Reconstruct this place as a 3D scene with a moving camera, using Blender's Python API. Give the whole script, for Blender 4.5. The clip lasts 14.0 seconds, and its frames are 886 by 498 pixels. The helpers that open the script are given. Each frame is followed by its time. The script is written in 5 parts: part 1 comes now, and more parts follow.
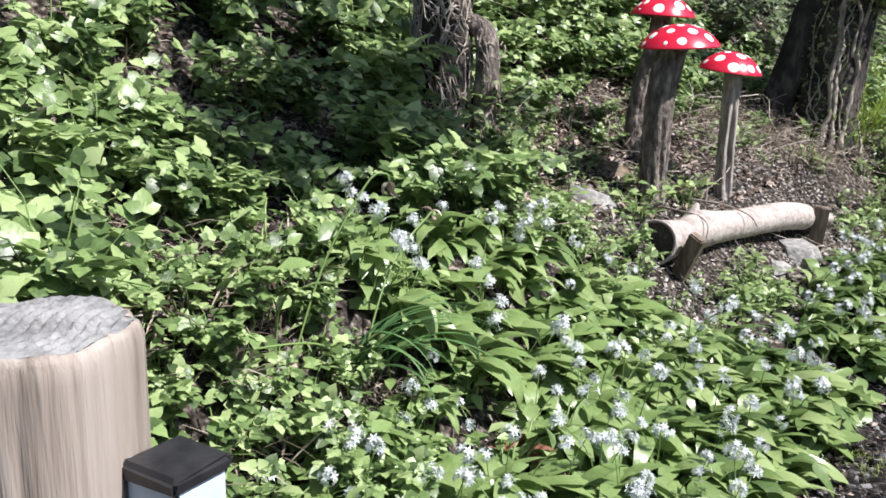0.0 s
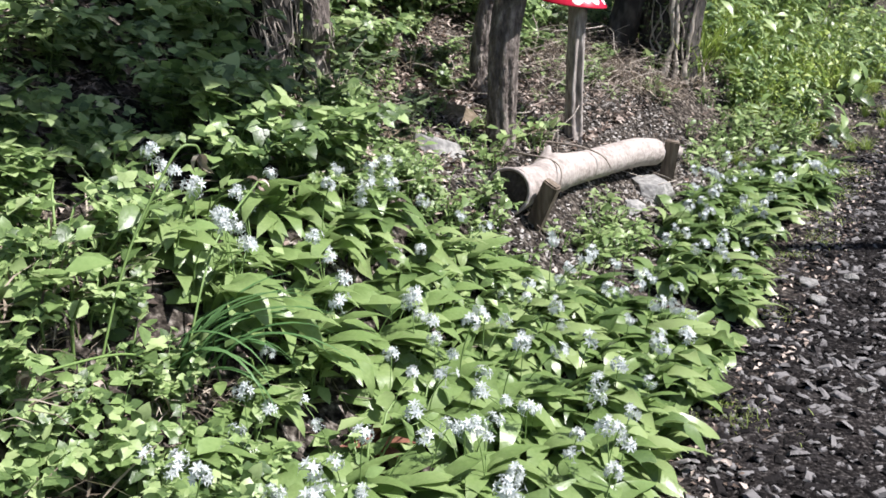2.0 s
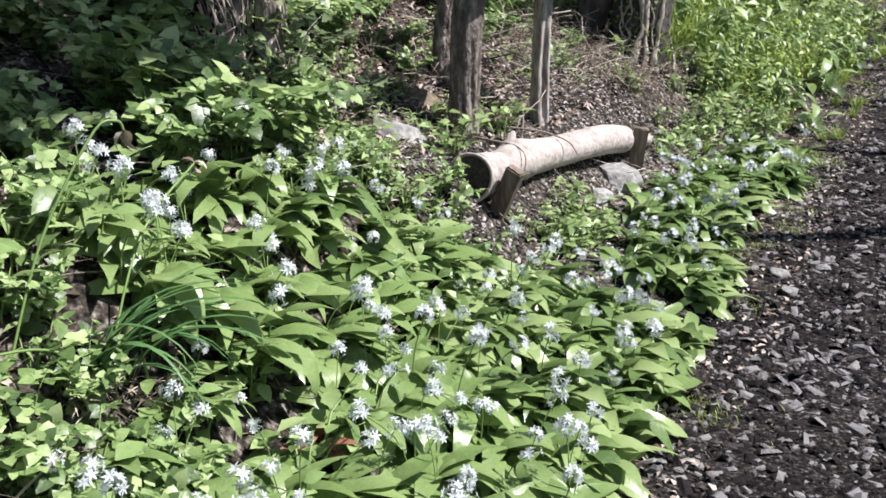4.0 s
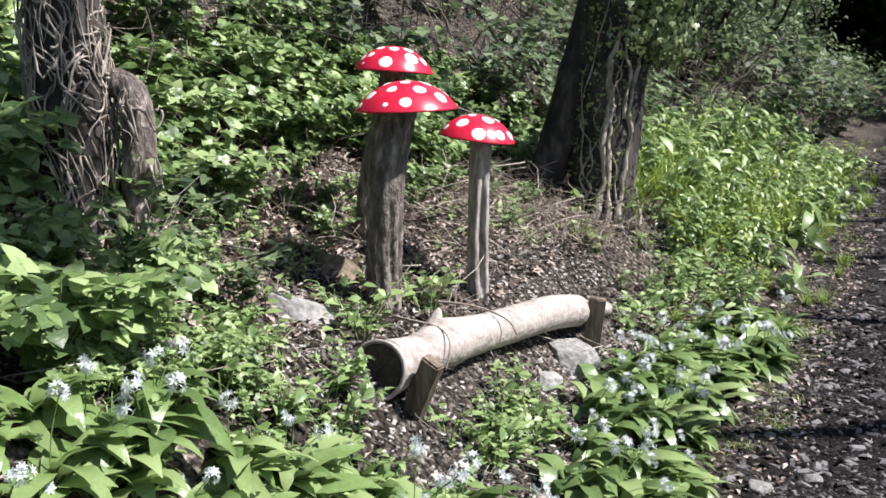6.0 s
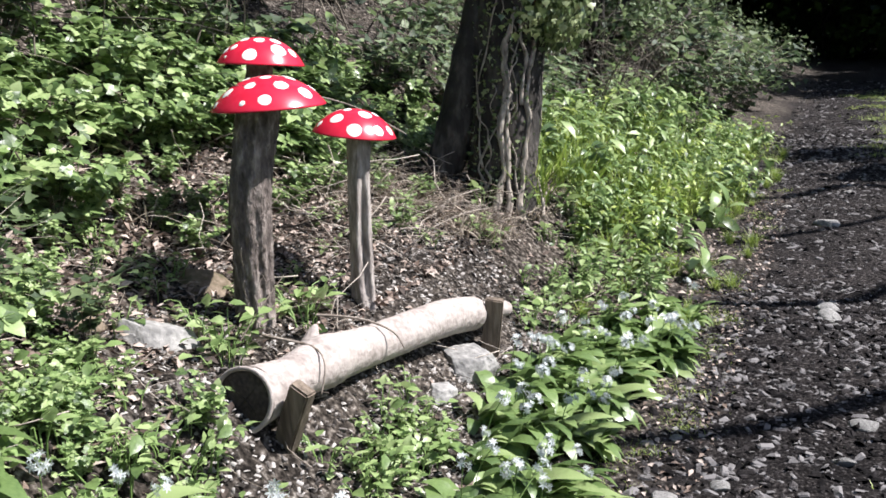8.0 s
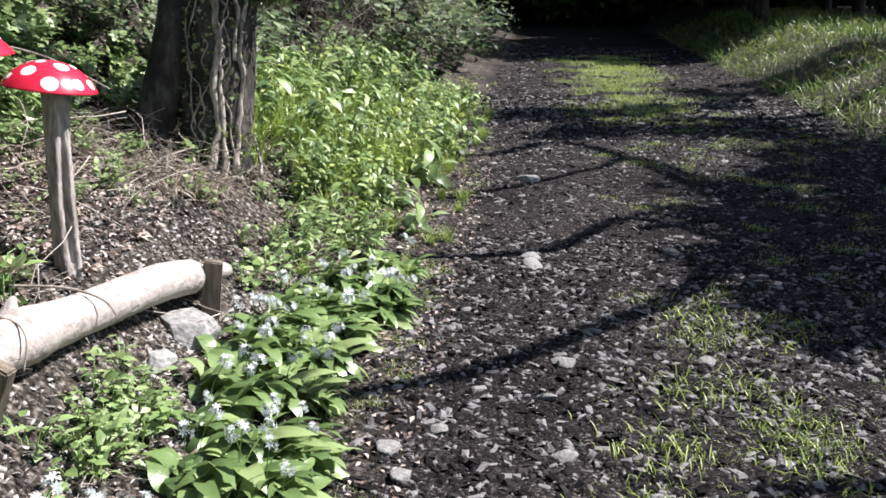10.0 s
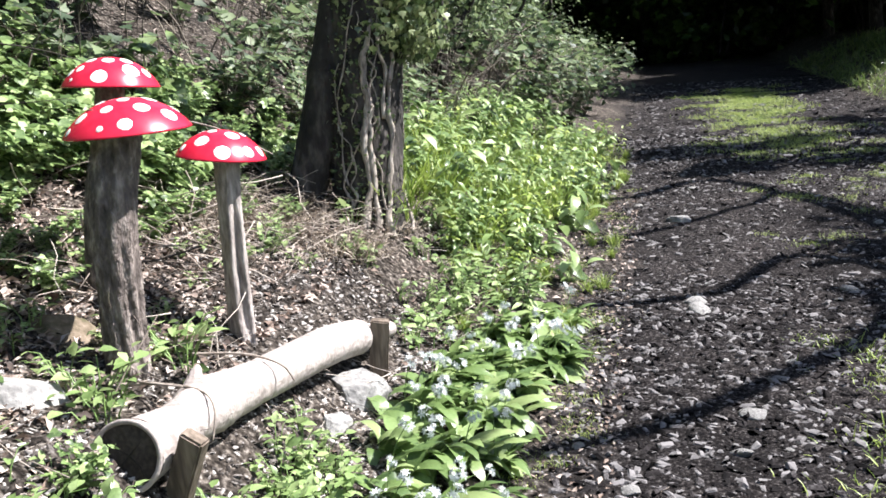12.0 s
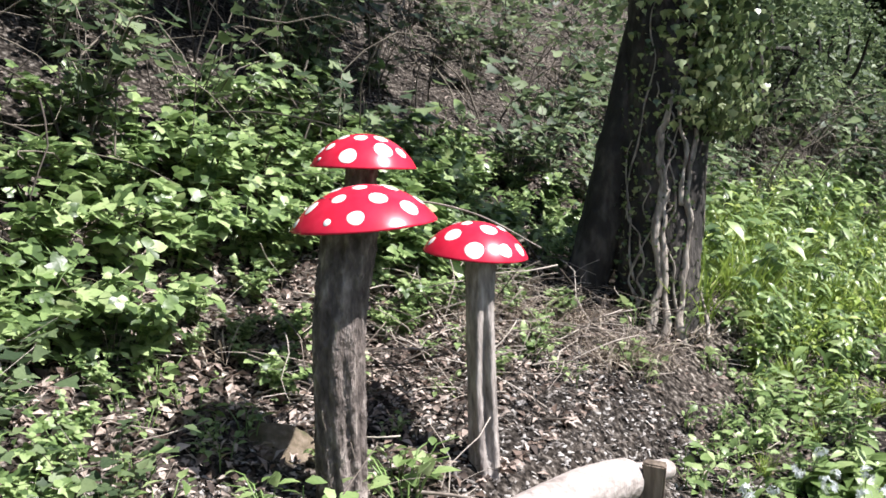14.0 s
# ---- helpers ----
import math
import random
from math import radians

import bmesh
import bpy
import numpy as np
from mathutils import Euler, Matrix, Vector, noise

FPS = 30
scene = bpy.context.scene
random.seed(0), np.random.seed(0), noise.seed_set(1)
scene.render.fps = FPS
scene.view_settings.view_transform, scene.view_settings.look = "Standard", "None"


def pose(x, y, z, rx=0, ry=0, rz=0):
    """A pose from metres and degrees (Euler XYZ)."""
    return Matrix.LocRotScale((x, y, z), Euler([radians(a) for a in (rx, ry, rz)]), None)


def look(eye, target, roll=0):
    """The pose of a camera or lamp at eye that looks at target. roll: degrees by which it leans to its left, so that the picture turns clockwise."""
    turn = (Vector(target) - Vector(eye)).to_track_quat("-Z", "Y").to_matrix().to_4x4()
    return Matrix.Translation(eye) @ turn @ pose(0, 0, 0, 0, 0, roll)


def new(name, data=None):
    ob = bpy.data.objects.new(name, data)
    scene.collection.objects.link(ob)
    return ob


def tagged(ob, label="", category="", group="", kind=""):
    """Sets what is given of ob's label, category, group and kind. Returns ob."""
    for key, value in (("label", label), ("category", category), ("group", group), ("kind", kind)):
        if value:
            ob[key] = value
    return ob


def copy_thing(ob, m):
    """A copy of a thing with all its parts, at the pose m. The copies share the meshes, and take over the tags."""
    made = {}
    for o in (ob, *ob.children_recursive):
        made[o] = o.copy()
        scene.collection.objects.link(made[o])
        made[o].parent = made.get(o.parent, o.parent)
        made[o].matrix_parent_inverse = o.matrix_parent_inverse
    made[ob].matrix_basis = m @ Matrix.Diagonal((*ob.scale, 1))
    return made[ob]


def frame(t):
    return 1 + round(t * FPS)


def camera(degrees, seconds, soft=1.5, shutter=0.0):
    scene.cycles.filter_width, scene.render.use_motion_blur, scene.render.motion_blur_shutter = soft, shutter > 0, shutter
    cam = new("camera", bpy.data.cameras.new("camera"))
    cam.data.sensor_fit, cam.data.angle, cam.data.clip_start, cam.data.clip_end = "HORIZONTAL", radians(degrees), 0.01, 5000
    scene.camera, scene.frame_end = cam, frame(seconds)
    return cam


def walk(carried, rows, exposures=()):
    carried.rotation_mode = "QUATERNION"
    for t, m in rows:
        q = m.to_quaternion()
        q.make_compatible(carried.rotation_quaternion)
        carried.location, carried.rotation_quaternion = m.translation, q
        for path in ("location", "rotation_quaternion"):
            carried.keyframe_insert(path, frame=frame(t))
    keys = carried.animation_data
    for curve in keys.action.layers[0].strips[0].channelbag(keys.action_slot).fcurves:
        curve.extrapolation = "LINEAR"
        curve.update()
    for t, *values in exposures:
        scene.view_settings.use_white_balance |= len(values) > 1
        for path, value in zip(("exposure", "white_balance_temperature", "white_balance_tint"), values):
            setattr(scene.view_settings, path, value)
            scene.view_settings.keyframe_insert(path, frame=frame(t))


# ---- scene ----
cam = camera(51.3, 14.0, 1.65)
PATH = [
    (0, (0.44, 0.489, 1.322), (0.319, 2.431, 0.856), 1.2),
    (0.5, (0.461, 0.658, 1.337), (0.429, 2.608, 0.897), 0.5),
    (1, (0.533, 0.781, 1.342), (0.429, 2.708, 0.814), -1.5),
    (1.5, (0.492, 0.834, 1.343), (0.529, 2.754, 0.784), -1.1),
    (2, (0.495, 0.857, 1.334), (0.682, 2.758, 0.741), -0.3),
    (2.5, (0.496, 0.866, 1.329), (0.74, 2.752, 0.709), 0.4),
    (2.7, (0.498, 0.87, 1.323), (0.771, 2.749, 0.696), 0.9),
    (4.8, (0.67, 1.346, 1.244), (0.902, 3.258, 0.702), -0.1),
    (5, (0.7, 1.456, 1.244), (0.983, 3.385, 0.796), -0.5),
    (5.5, (0.82, 1.595, 1.278), (1.26, 3.5, 0.854), -0.1),
    (6, (0.997, 1.736, 1.313), (1.265, 3.69, 0.983), 0.7),
    (6.5, (1.188, 1.876, 1.401), (1.447, 3.812, 0.968), 0.8),
    (7, (1.227, 1.992, 1.356), (1.71, 3.9, 1.001), 1.7),
    (7.5, (1.262, 2.038, 1.336), (1.703, 3.95, 0.95), -2.6),
    (8, (1.25, 2.023, 1.343), (1.668, 3.945, 0.98), -1.2),
    (8.5, (1.253, 2.025, 1.341), (1.779, 3.918, 0.964), 0.1),
    (9, (1.248, 2.021, 1.343), (1.971, 3.842, 0.941), 0.5),
    (9.2, (1.252, 2.025, 1.34), (2.071, 3.803, 0.929), 0.5),
    (11.3, (1.251, 2.019, 1.342), (2.267, 3.676, 0.872), 0.8),
    (11.5, (1.253, 2.029, 1.339), (2.228, 3.717, 0.89), 0.3),
    (12, (1.139, 2.226, 1.333), (1.879, 4.052, 0.99), -3.6),
    (12.5, (1.177, 2.417, 1.317), (1.693, 4.324, 1.004), -3.0),
    (13, (1.332, 2.585, 1.392), (1.58, 4.559, 1.193), -2.6),
    (13.5, (1.393, 2.701, 1.399), (1.613, 4.678, 1.189), -2.5),
    (14, (1.417, 2.895, 1.424), (1.551, 4.882, 1.24), -1.7),
]
EXPOSURES = [(t, stops, 6350, 13) for t, stops in ((0, 0.9), (5.5, 0.9), (7, 1.02), (9.2, 0.98), (11.4, 1.62), (12.1, 1.5), (12.8, 1.2), (14, 1.12))]
walk(cam, [(t, look(eye, target, roll)) for t, eye, target, roll in PATH], EXPOSURES)

# ---- world and sun ----
SUN_TO = Vector((0.387, -0.126, 0.57)).normalized()
sky_world = bpy.data.worlds.new("sky")
scene.world = sky_world
sky_world.use_nodes = True
wn = sky_world.node_tree
sky = wn.nodes.new("ShaderNodeTexSky")
sky.sky_type = 'NISHITA'
sky.sun_disc = False
sky.sun_elevation = math.asin(SUN_TO.z)
sky.sun_rotation = math.atan2(SUN_TO.x, SUN_TO.y)
wn.links.new(sky.outputs[0], wn.nodes["Background"].inputs[0])
wn.nodes["Background"].inputs[1].default_value = 0.072
sun = bpy.data.lights.new("sun", 'SUN')
sun.energy, sun.angle, sun.color = 5.0, radians(0.6), (1.0, 0.97, 0.94)
new("sun", sun).matrix_world = look((0, 0, 30), Vector((0, 0, 30)) - SUN_TO)

# ---- materials ----
def material(name, colors, scale=8.0, rough=0.8, bump=0.3, bump_scale=60.0, metal=0.0, vary=0.0, translucent=0.0, stretch=(1, 1, 1), island=0.0, detail_mix=0.5, spec=0.5, depth=0.01):
    """A procedural surface: colours mixed by coarse and fine noise, bump, and change from piece to piece."""
    m = bpy.data.materials.new(name)
    m.use_nodes = True
    nt = m.node_tree
    nodes, links = nt.nodes, nt.links
    b = nodes["Principled BSDF"]
    geo = nodes.new("ShaderNodeNewGeometry")
    mapping = nodes.new("ShaderNodeMapping")
    mapping.inputs["Scale"].default_value = stretch
    coord = nodes.new("ShaderNodeTexCoord")
    links.new(coord.outputs["Object"], mapping.inputs[0])
    coarse = nodes.new("ShaderNodeTexNoise")
    coarse.inputs["Scale"].default_value, coarse.inputs["Detail"].default_value = scale, 3
    fine = nodes.new("ShaderNodeTexNoise")
    fine.inputs["Scale"].default_value, fine.inputs["Detail"].default_value = bump_scale, 6
    for n in (coarse, fine):
        links.new(mapping.outputs[0], n.inputs["Vector"])
    blend = nodes.new("ShaderNodeMix")
    blend.inputs[0].default_value = detail_mix
    links.new(coarse.outputs[0], blend.inputs[2])
    links.new(fine.outputs[0], blend.inputs[3])
    last = blend.outputs[0]
    if island:
        add = nodes.new("ShaderNodeMath")
        add.operation = 'MULTIPLY_ADD'
        links.new(geo.outputs["Random Per Island"], add.inputs[0])
        add.inputs[1].default_value = island
        shift = nodes.new("ShaderNodeMath")
        shift.operation = 'SUBTRACT'
        links.new(last, shift.inputs[0])
        shift.inputs[1].default_value = island / 2
        links.new(shift.outputs[0], add.inputs[2])
        last = add.outputs[0]
    if vary:
        info = nodes.new("ShaderNodeObjectInfo")
        add = nodes.new("ShaderNodeMath")
        add.operation = 'MULTIPLY_ADD'
        links.new(info.outputs["Random"], add.inputs[0])
        add.inputs[1].default_value = vary
        links.new(last, add.inputs[2])
        last = add.outputs[0]
    ramp = nodes.new("ShaderNodeValToRGB")
    el = ramp.color_ramp.elements
    lo, hi = (0.2, 0.8) if island else (0.32, 0.68)
    for k, c in enumerate(colors):
        at = lo + (hi - lo) * k / (len(colors) - 1)
        e = el[k] if k < 2 else el.new(at)
        e.position, e.color = at, (*c, 1)
    links.new(last, ramp.inputs[0])
    links.new(ramp.outputs[0], b.inputs["Base Color"])
    b.inputs["Roughness"].default_value = rough
    b.inputs["Metallic"].default_value = metal
    b.inputs["Specular IOR Level"].default_value = spec
    if bump:
        bn = nodes.new("ShaderNodeBump")
        bn.inputs["Strength"].default_value, bn.inputs["Distance"].default_value = bump, depth
        links.new(fine.outputs[0], bn.inputs["Height"])
        links.new(bn.outputs[0], b.inputs["Normal"])
    if translucent:
        tr = nodes.new("ShaderNodeBsdfTranslucent")
        links.new(ramp.outputs[0], tr.inputs[0])
        mx = nodes.new("ShaderNodeMixShader")
        mx.inputs[0].default_value = translucent
        links.new(b.outputs[0], mx.inputs[1])
        links.new(tr.outputs[0], mx.inputs[2])
        links.new(mx.outputs[0], nodes["Material Output"].inputs[0])
    return m


def leafy(name, colors, **k):
    colors = [(r, g, b * 1.14) for r, g, b in colors]
    return material(name, colors, scale=3.0, rough=k.pop("rough", 0.37), bump=0.15, bump_scale=90, translucent=k.pop("translucent", 0.35), island=k.pop("island", 0.75), detail_mix=0.3, **k)


M_GARLIC = leafy("garlic_leaf", [(0.08, 0.135, 0.04), (0.19, 0.28, 0.082), (0.32, 0.41, 0.15)], rough=0.33)
M_BRAMBLE = leafy("bramble_leaf", [(0.075, 0.125, 0.038), (0.235, 0.34, 0.105), (0.42, 0.52, 0.21)])
# Darker leaf green; part of the slope's shade is put into the colour.
M_SHADEDLEAF = leafy("shade_leaf", [(0.045, 0.075, 0.03), (0.115, 0.165, 0.065), (0.225, 0.29, 0.12)], rough=0.55)
M_IVY = leafy("ivy_leaf", [(0.035, 0.06, 0.02), (0.13, 0.185, 0.06), (0.33, 0.38, 0.17)], rough=0.28, translucent=0.18)
M_GRASS = leafy("grass_blade", [(0.12, 0.19, 0.03), (0.27, 0.37, 0.06), (0.43, 0.50, 0.13)])
# Grass green toned down, the verge's patchy shade worked into its colour.
M_VERGE = leafy("shaded_verge_blade", [(0.06, 0.11, 0.02), (0.14, 0.21, 0.04), (0.27, 0.33, 0.09)])
M_IRIS = leafy("strap_leaf", [(0.05, 0.12, 0.04), (0.09, 0.19, 0.06), (0.16, 0.28, 0.09)])
M_CANOPY = leafy("canopy_leaf", [(0.02, 0.05, 0.008), (0.04, 0.09, 0.012), (0.08, 0.15, 0.02)])
M_DEAD = material("dead_leaf", [(0.05, 0.034, 0.026), (0.20, 0.142, 0.11), (0.52, 0.43, 0.37)], rough=0.75, island=0.9, bump=0.2, translucent=0.12)
M_STRAW = material("dry_straw", [(0.10, 0.075, 0.055), (0.26, 0.21, 0.16), (0.45, 0.39, 0.31)], rough=0.8, island=0.9, bump=0.1, translucent=0.15)
M_PETAL = material("white_petal", [(0.56, 0.60, 0.61), (0.76, 0.79, 0.79)], rough=0.5, bump=0.0, translucent=0.3, island=0.4)
M_STEM = material("green_stem", [(0.10, 0.17, 0.05), (0.18, 0.27, 0.08)], rough=0.5, bump=0.1, island=0.4)
M_TWIG = material("dry_twig", [(0.06, 0.047, 0.038), (0.19, 0.155, 0.125), (0.48, 0.42, 0.36)], rough=0.85, island=0.8, bump=0.2)
M_BARK = material("post_bark", [(0.024, 0.019, 0.016), (0.145, 0.118, 0.103), (0.40, 0.345, 0.305)], scale=20, rough=0.9, bump=1.0, bump_scale=44, stretch=(1, 1, 0.4), depth=0.03)
M_PALEBARK = material("bleached_post", [(0.08, 0.069, 0.061), (0.30, 0.262, 0.236), (0.56, 0.51, 0.465)], scale=22, rough=0.85, bump=0.9, bump_scale=60, stretch=(1, 1, 0.25), depth=0.01)
M_TRUNK = material("trunk_bark", [(0.010, 0.0085, 0.007), (0.030, 0.026, 0.022), (0.115, 0.10, 0.088)], scale=6, rough=0.95, bump=1.0, bump_scale=20, stretch=(1, 1, 0.45), depth=0.03)
M_VINE = material("ivy_stem", [(0.09, 0.075, 0.062), (0.29, 0.25, 0.21), (0.52, 0.47, 0.40)], scale=20, rough=0.9, bump=0.8, bump_scale=60, stretch=(1, 1, 0.3))
M_LOG = material("peeled_log", [(0.22, 0.185, 0.165), (0.38, 0.33, 0.30), (0.48, 0.43, 0.395)], scale=9, rough=0.75, bump=0.8, bump_scale=40)
M_LOGEND = material("sawn_end", [(0.025, 0.019, 0.015), (0.055, 0.043, 0.034), (0.10, 0.08, 0.063)], scale=18, rough=0.9, bump=0.7, bump_scale=70)
M_STAKE = material("weathered_stake", [(0.05, 0.036, 0.026), (0.12, 0.092, 0.067), (0.24, 0.19, 0.145)], scale=12, rough=0.85, bump=0.6, bump_scale=50, stretch=(1, 1, 0.15))
M_STONE = material("grey_stone", [(0.09, 0.088, 0.085), (0.19, 0.185, 0.175), (0.33, 0.32, 0.30)], scale=9, rough=0.85, bump=0.8, bump_scale=40, vary=0.15)
M_BROWNROCK = material("mossy_rock", [(0.06, 0.06, 0.025), (0.13, 0.10, 0.065), (0.24, 0.19, 0.14)], scale=10, rough=0.9, bump=0.9, bump_scale=40)
M_GRAVEL = material("path_chip", [(0.0065, 0.0057, 0.0057), (0.015, 0.013, 0.0128), (0.034, 0.030, 0.030), (0.19, 0.18, 0.177)], rough=0.85, island=0.95, bump=0.3, bump_scale=120, spec=0.12)
M_BANKCHIP = material("bank_chip", [(0.03, 0.026, 0.023), (0.10, 0.089, 0.08), (0.20, 0.182, 0.168), (0.42, 0.395, 0.37)], rough=0.85, island=0.95, bump=0.3, bump_scale=120, spec=0.15)
M_BRANCH = material("bare_branch", [(0.03, 0.024, 0.018), (0.085, 0.07, 0.054), (0.22, 0.19, 0.15)], rough=0.9, island=0.8, bump=0.3)
M_SOIL = material("dark_soil", [(0.02, 0.016, 0.012), (0.05, 0.04, 0.03)], scale=6, rough=0.95, bump=0.8, bump_scale=50)
M_RED = material("red_paint", [(0.56, 0.014, 0.040), (0.64, 0.024, 0.058)], scale=20, rough=0.26, bump=0.03, bump_scale=30)
M_SPOT = material("white_paint", [(0.80, 0.78, 0.74), (0.86, 0.84, 0.80)], scale=30, rough=0.3, bump=0.04, bump_scale=60)
# Cap red taken far down: the shade beneath the caps is in this colour.
M_UNDER = material("shaded_cap_underside", [(0.06, 0.01, 0.012), (0.10, 0.02, 0.02)], scale=20, rough=0.6, bump=0.1)
M_BOLLARD = material("pale_turned_timber", [(0.17, 0.135, 0.11), (0.31, 0.265, 0.225), (0.38, 0.335, 0.295)], scale=22, rough=0.7, bump=0.8, bump_scale=60, stretch=(1, 1, 0.06))
M_BOLLARDTOP = material("grey_end_grain", [(0.09, 0.09, 0.088), (0.2, 0.2, 0.197), (0.31, 0.31, 0.30)], scale=14, rough=0.8, bump=0.6, bump_scale=70)
M_PLASTIC = material("black_plastic", [(0.012, 0.012, 0.014), (0.03, 0.03, 0.033)], scale=20, rough=0.38, bump=0.1)
M_BLUE = material("pale_blue_enamel", [(0.42, 0.52, 0.62), (0.55, 0.64, 0.72)], scale=10, rough=0.35, bump=0.05)


def ground_material():
    m = bpy.data.materials.new("woodland_ground")
    m.use_nodes = True
    nt = m.node_tree
    nodes, links = nt.nodes, nt.links
    b = nodes["Principled BSDF"]
    coord = nodes.new("ShaderNodeTexCoord")

    def noise_of(scale, detail=4):
        n = nodes.new("ShaderNodeTexNoise")
        n.inputs["Scale"].default_value, n.inputs["Detail"].default_value = scale, detail
        links.new(coord.outputs["Object"], n.inputs["Vector"])
        return n.outputs[0]

    def ramp_of(src, stops):
        r = nodes.new("ShaderNodeValToRGB")
        for k, (p, c) in enumerate(stops):
            e = r.color_ramp.elements[k] if k < 2 else r.color_ramp.elements.new(p)
            e.position, e.color = p, (*c, 1)
        links.new(src, r.inputs[0])
        return r.outputs[0]

    track = nodes.new("ShaderNodeAttribute")
    track.attribute_name = "track"
    gravel = ramp_of(noise_of(70, 5), [(0.38, (0.006, 0.005, 0.005)), (0.52, (0.018, 0.016, 0.0158)), (0.62, (0.05, 0.045, 0.0435)), (0.72, (0.16, 0.15, 0.144))])
    litter = ramp_of(noise_of(38, 6), [(0.38, (0.013, 0.011, 0.0095)), (0.52, (0.055, 0.047, 0.040)), (0.62, (0.15, 0.132, 0.116)), (0.72, (0.32, 0.295, 0.265))])
    mix = nodes.new("ShaderNodeMix")
    mix.data_type = 'RGBA'
    links.new(track.outputs["Fac"], mix.inputs[0])
    links.new(litter, mix.inputs[6])
    links.new(gravel, mix.inputs[7])
    broad = ramp_of(noise_of(1.3, 3), [(0.3, (0.55, 0.55, 0.55)), (0.7, (1.45, 1.42, 1.38))])
    mul = nodes.new("ShaderNodeMix")
    mul.data_type, mul.blend_type = 'RGBA', 'MULTIPLY'
    mul.inputs[0].default_value = 1
    links.new(mix.outputs[2], mul.inputs[6])
    links.new(broad, mul.inputs[7])
    links.new(mul.outputs[2], b.inputs["Base Color"])
    b.inputs["Roughness"].default_value = 0.95
    b.inputs["Specular IOR Level"].default_value = 0.08
    bn = nodes.new("ShaderNodeBump")
    bn.inputs["Strength"].default_value, bn.inputs["Distance"].default_value = 0.9, 0.02
    links.new(noise_of(60, 6), bn.inputs["Height"])
    links.new(bn.outputs[0], b.inputs["Normal"])
    return m


M_GROUND = ground_material()

# ---- building helpers ----
rng = np.random.default_rng(7)


def mesh_np(name, verts, faces, mats, smooth=True, face_mat=None):
    """A mesh from an array of corners and one or more arrays of faces (all rows of one array alike)."""
    me = bpy.data.meshes.new(name)
    faces = [f for f in (faces if isinstance(faces, list) else [faces]) if len(f)]
    verts = np.asarray(verts, dtype=np.float32)
    loops = np.concatenate([np.asarray(f).ravel() for f in faces])
    sizes = np.concatenate([np.full(len(f), np.asarray(f).shape[1]) for f in faces])
    starts = np.concatenate([[0], np.cumsum(sizes)[:-1]])
    me.vertices.add(len(verts))
    me.vertices.foreach_set("co", verts.ravel())
    me.loops.add(len(loops))
    me.loops.foreach_set("vertex_index", loops.astype(np.int32))
    me.polygons.add(len(sizes))
    me.polygons.foreach_set("loop_start", starts.astype(np.int32))
    me.polygons.foreach_set("loop_total", sizes.astype(np.int32))
    for m in (mats if isinstance(mats, (list, tuple)) else [mats]):
        me.materials.append(m)
    if face_mat is not None:
        me.polygons.foreach_set("material_index", np.asarray(face_mat, dtype=np.int32))
    me.polygons.foreach_set("use_smooth", np.full(len(sizes), smooth))
    me.update(calc_edges=True)
    return me


def thing(name, place, label, category, group="", kind="", turn=0.0):
    ob = new(name)
    ob.empty_display_size = 0.1
    ob.matrix_world = Matrix.Translation(place) @ Matrix.Rotation(turn, 4, 'Z')
    return tagged(ob, label, category, group, kind)


def part(name, me, parent, label="", place=(0, 0, 0)):
    """One mesh as a part, its corners given from the parent's origin."""
    ob = new(name, me)
    ob.parent = parent
    ob.location = place
    if name in ("foliage", "stem", "ivy_leaves", "crown", "limb"):
        tagged(ob, kind="stuff")
    return tagged(ob, label) if label else ob


def join(pieces):
    """Joins (verts, faces) pieces; faces are lists of arrays."""
    vs, by = [], {}
    off = 0
    for v, fs in pieces:
        for f in (fs if isinstance(fs, list) else [fs]):
            f = np.asarray(f)
            if len(f):
                by.setdefault(f.shape[1], []).append(f + off)
        vs.append(np.asarray(v, dtype=float))
        off += len(v)
    return np.concatenate(vs), [np.concatenate(x) for x in by.values()]


